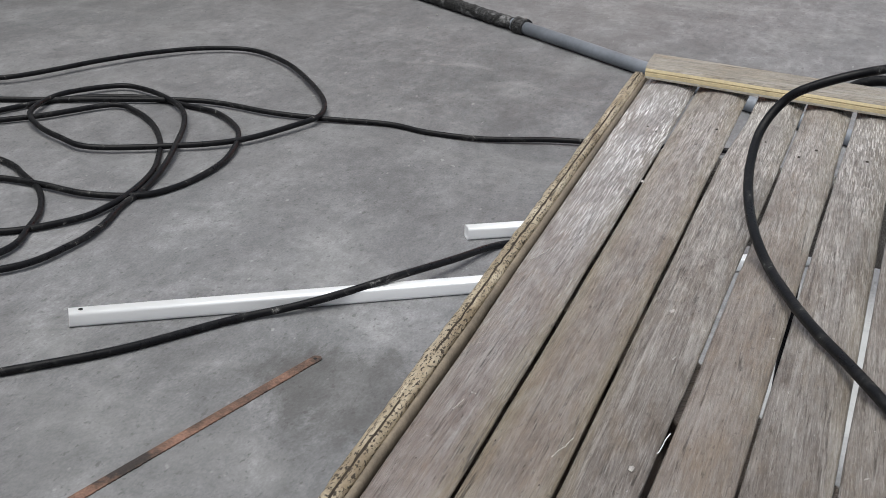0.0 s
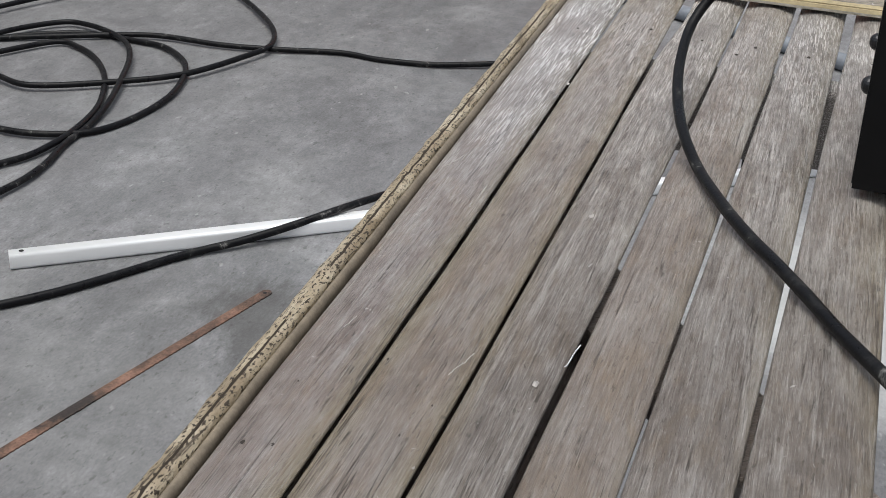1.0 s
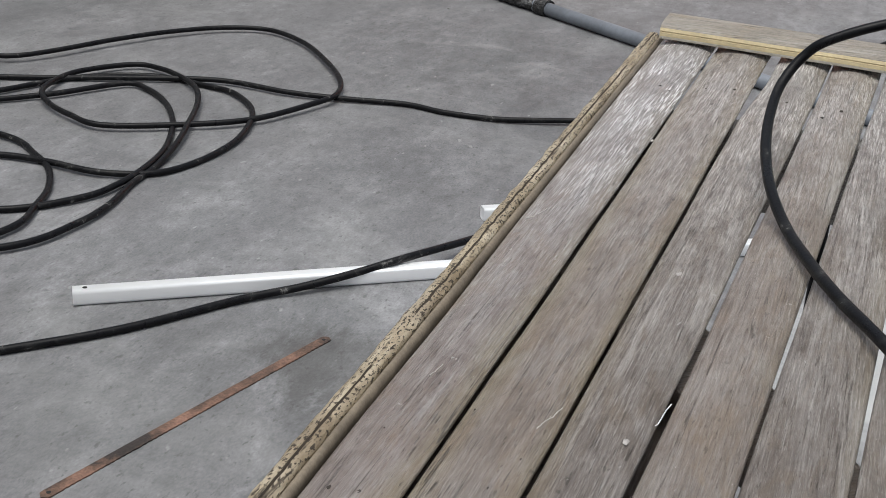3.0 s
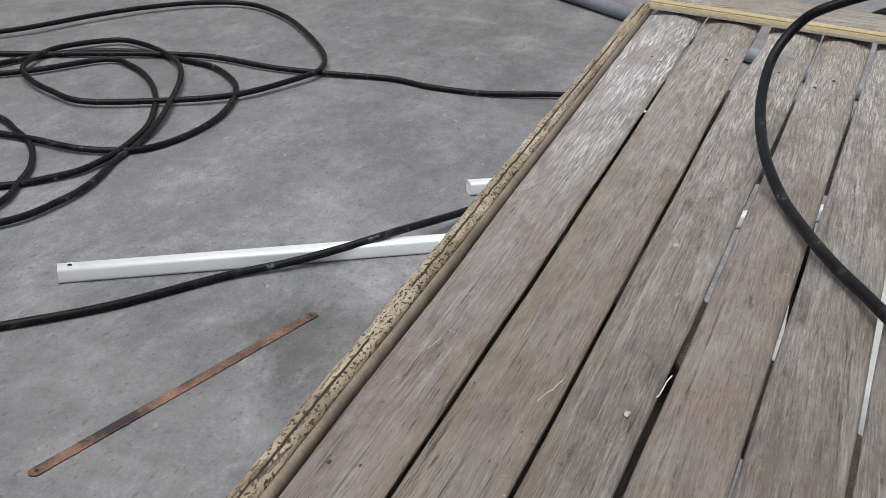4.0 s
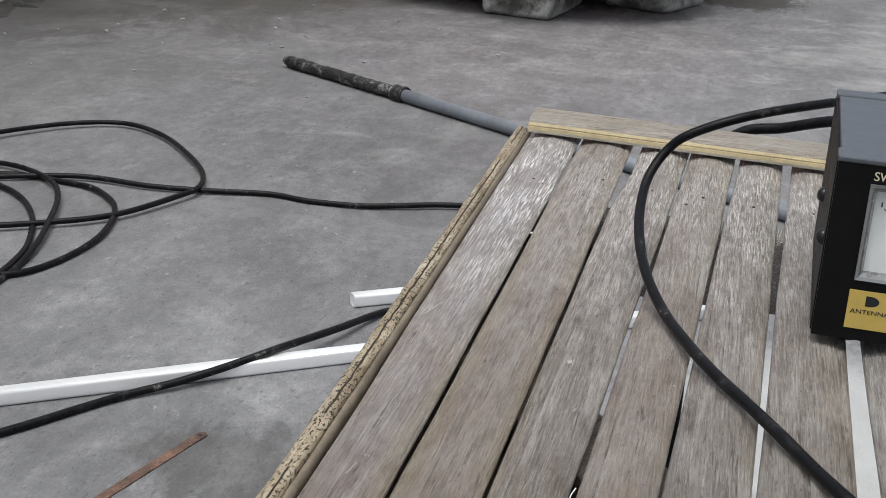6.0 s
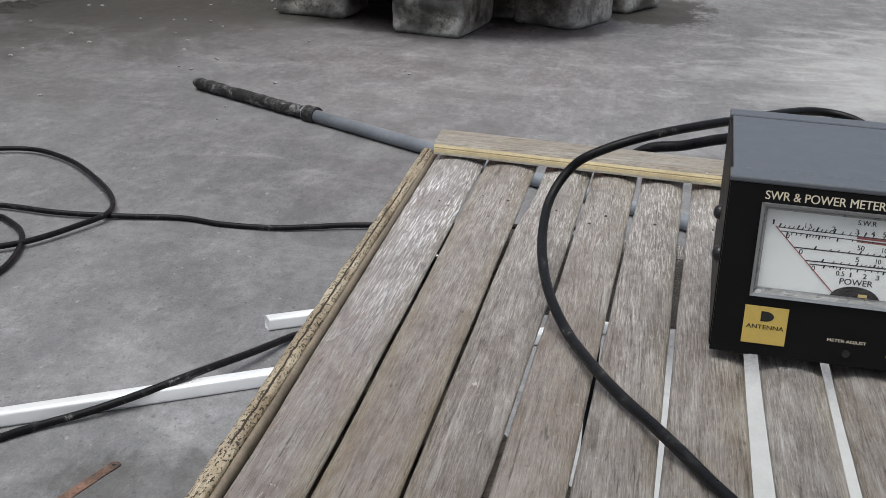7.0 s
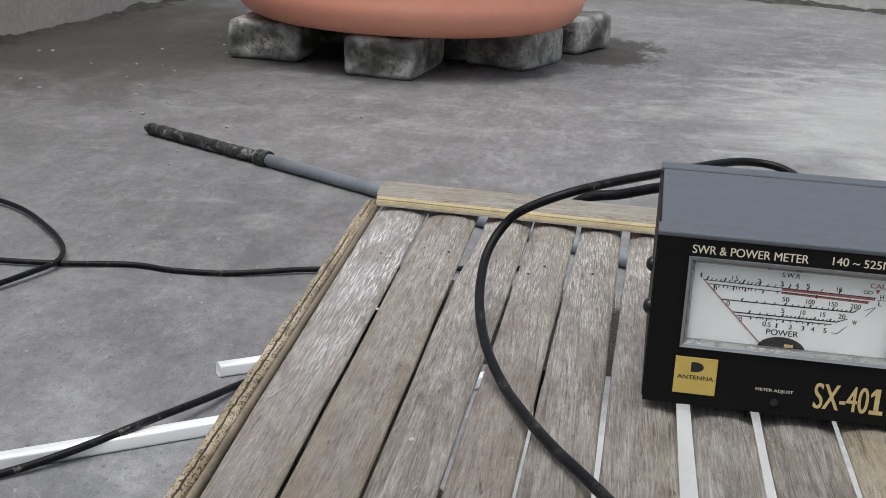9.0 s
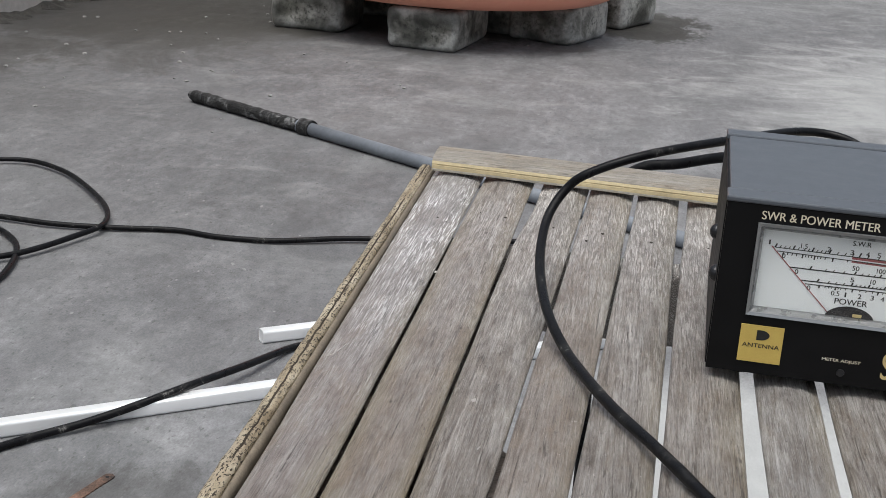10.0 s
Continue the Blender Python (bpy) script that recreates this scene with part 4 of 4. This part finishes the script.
blade = thing("hacksaw_blade", (-0.4333, 0.0327, 0.0002), "rusty hacksaw blade lying flat on the concrete", "saw blade", turn=math.degrees(math.atan2(0.3233, 0.0868)))
bm = bmesh.new()
LONG, TALL = 0.338, 0.0054
top, low = [], []
n = 120
for i in range(n + 1):
    x = LONG * i / n
    end = min(x, LONG - x)
    h = TALL * (1 if end > 0.005 else math.sqrt(max(0.0, 1 - ((0.005 - end) / 0.005) ** 2)) * 0.95 + 0.05)
    tooth = (0.0008 if i % 2 else 0.0) * (1.0 if noise.noise(Vector((x * 60, 2, 0))) > -0.35 else 0.1)
    low.append((x, -h + (tooth if end > 0.015 else 0)))
    top.append((x, h * 0.98))
for z in (0.0, 0.0011):
    ring = [bm.verts.new((x, y, z)) for x, y in low + top[::-1]]
    m = len(ring)
    for i in range(n):
        bm.faces.new((ring[i], ring[i + 1], ring[m - 2 - i], ring[m - 1 - i]))
bm.verts.ensure_lookup_table()
for i in range(m):
    bm.faces.new((bm.verts[i], bm.verts[(i + 1) % m], bm.verts[m + (i + 1) % m], bm.verts[m + i]))
part("blade", bm, RUST, blade)
for x in (0.0075, LONG - 0.0075):
    part("pin_hole", cylinder(bmesh.new(), (x, 0, 0.0004), (x, 0, 0.0013), 0.0019, 14), HOLE, blade)

# the grey pipe with its charred end
pipe = thing("plastic_pipe", (-0.8328, 1.9048, 0), "grey plastic pipe with a charred black end on concrete", "pipe")
tip, joint, far = Vector((0, 0, 0.013)), Vector((0.3152, -0.1948, 0.0135)), Vector((1.15, -0.735, 0.013))
part("pipe_body", cylinder(bmesh.new(), joint - (joint - tip) * 0.1, far, 0.0125, 28), PVC, pipe, "", True)
bm = bmesh.new()
line = [tip.lerp(joint, i / 90) for i in range(91)]
rings = []
way = (joint - tip).normalized()
side, up = way.cross(Vector((0, 0, 1))).normalized(), Vector((0, 0, 1))
for k, q in enumerate(line):
    ring = []
    for i in range(18):
        a = 2 * math.pi * i / 18
        v = math.cos(a) * side + math.sin(a) * up
        r = 0.0126 + 0.0022 * noise.noise((q + v * 0.012) * 55) + 0.0014 * noise.noise((q + v * 0.012) * 160) + (0.004 if k > 82 else 0.0)
        if k < 3:
            r *= 0.7 + 0.1 * k
        ring.append(bm.verts.new(q + v * r))
    rings.append(ring)
for one, two in zip(rings, rings[1:]):
    for i in range(18):
        bm.faces.new((one[i], one[(i + 1) % 18], two[(i + 1) % 18], two[i]))
bm.faces.new(rings[0][::-1])
bm.faces.new(rings[-1])
part("charred_wrap", bm, TAR, pipe, "rough charred black wrap")


# ---- the tank on its blocks ----
def concrete_block(place, size, turn, seed):
    bm = boxed(-size[0] / 2, size[0] / 2, -size[1] / 2, size[1] / 2, 0, size[2], bevel=0.02, segments=4)
    bmesh.ops.subdivide_edges(bm, edges=[e for e in bm.edges if e.calc_length() > 0.04], cuts=4, use_grid_fill=True)
    for v in bm.verts:
        d = noise.noise_vector(v.co * 9 + Vector((seed, 0, 0))) * 0.008 + noise.noise_vector(v.co * 30 + Vector((0, seed, 0))) * 0.003
        v.co += Vector((d.x, d.y, d.z if v.co.z > 0.02 else 0))
    ob = new("concrete_block", to_mesh("concrete_block", bm, BLOCK, True))
    ob.matrix_world = pose(*place, 0, 0, 0, turn)
    return tagged(ob, "weathered rounded concrete block under the tank", "block", "blocks under the tank")


concrete_block((-0.475, 2.915), (0.20, 0.32, 0.112), -8, 1.0)
concrete_block((-0.853, 3.025), (0.215, 0.22, 0.112), -4, 9.0)
concrete_block((-0.160, 3.185), (0.20, 0.27, 0.115), -22, 17.0)
concrete_block((0.015, 3.56), (0.125, 0.25, 0.115), -24, 25.0)
# assumed rear block, added to darken the gap between the left and middle blocks
concrete_block((-0.70, 3.40), (0.34, 0.2, 0.112), 6, 38.0)
concrete_block((-0.325, 3.25), (0.10, 0.22, 0.105), -6, 31.0)

tank = thing("water_tank", (-0.485, 3.196, 0.115), "large round orange plastic water tank standing on blocks", "water tank")
bm = bmesh.new()
profile = [(0.0, 0.0)] + [(0.420 + 0.101 * math.sin(a), 0.09 * (1 - math.cos(a))) for a in (math.pi / 2 * i / 14 for i in range(15))]
profile += [(0.525, 0.45), (0.54, 0.47), (0.54, 0.51), (0.525, 0.53), (0.525, 0.95), (0.50, 1.05), (0.42, 1.13), (0.24, 1.18)]
rings = []
for r, z in profile:
    rings.append([bm.verts.new((r * math.cos(a), r * math.sin(a), z)) for a in (2 * math.pi * i / 72 for i in range(72))] if r else [bm.verts.new((0, 0, 0))])
for i in range(72):
    bm.faces.new((rings[0][0], rings[1][(i + 1) % 72], rings[1][i]))
for one, two in zip(rings[1:], rings[2:]):
    for i in range(72):
        bm.faces.new((one[i], one[(i + 1) % 72], two[(i + 1) % 72], two[i]))
bm.faces.new(rings[-1])
part("tank_body", bm, TANK, tank, "", True)
part("tank_lid", cylinder(bmesh.new(), (0, 0, 1.175), (0, 0, 1.215), 0.25, 48), TANK, tank)

# ---- grit on the slab ----
bm = bmesh.new()
for k in range(80):
    x, y = random.uniform(-1.5, 1.6), random.uniform(0.1, 5.0)
    if k < 50:
        x, y = random.gauss(-1.05, 0.35), random.gauss(2.6, 0.6)
    r = random.uniform(0.0015, 0.0035) * (1.7 if k < 50 else 1.0)
    made = bmesh.ops.create_icosphere(bm, subdivisions=1, radius=r)["verts"]
    for v in made:
        v.co = Vector((x + v.co.x * random.uniform(0.8, 1.4), y + v.co.y * random.uniform(0.8, 1.4), r * 0.3 + v.co.z * 0.6))
tagged(new("grit", to_mesh("grit", bm, mat_plain("pale_grit", (0.27, 0.265, 0.255), 0.9, 0, 0.5, 30.0))), "scattered pale grit on the concrete", "grit", kind="stuff")
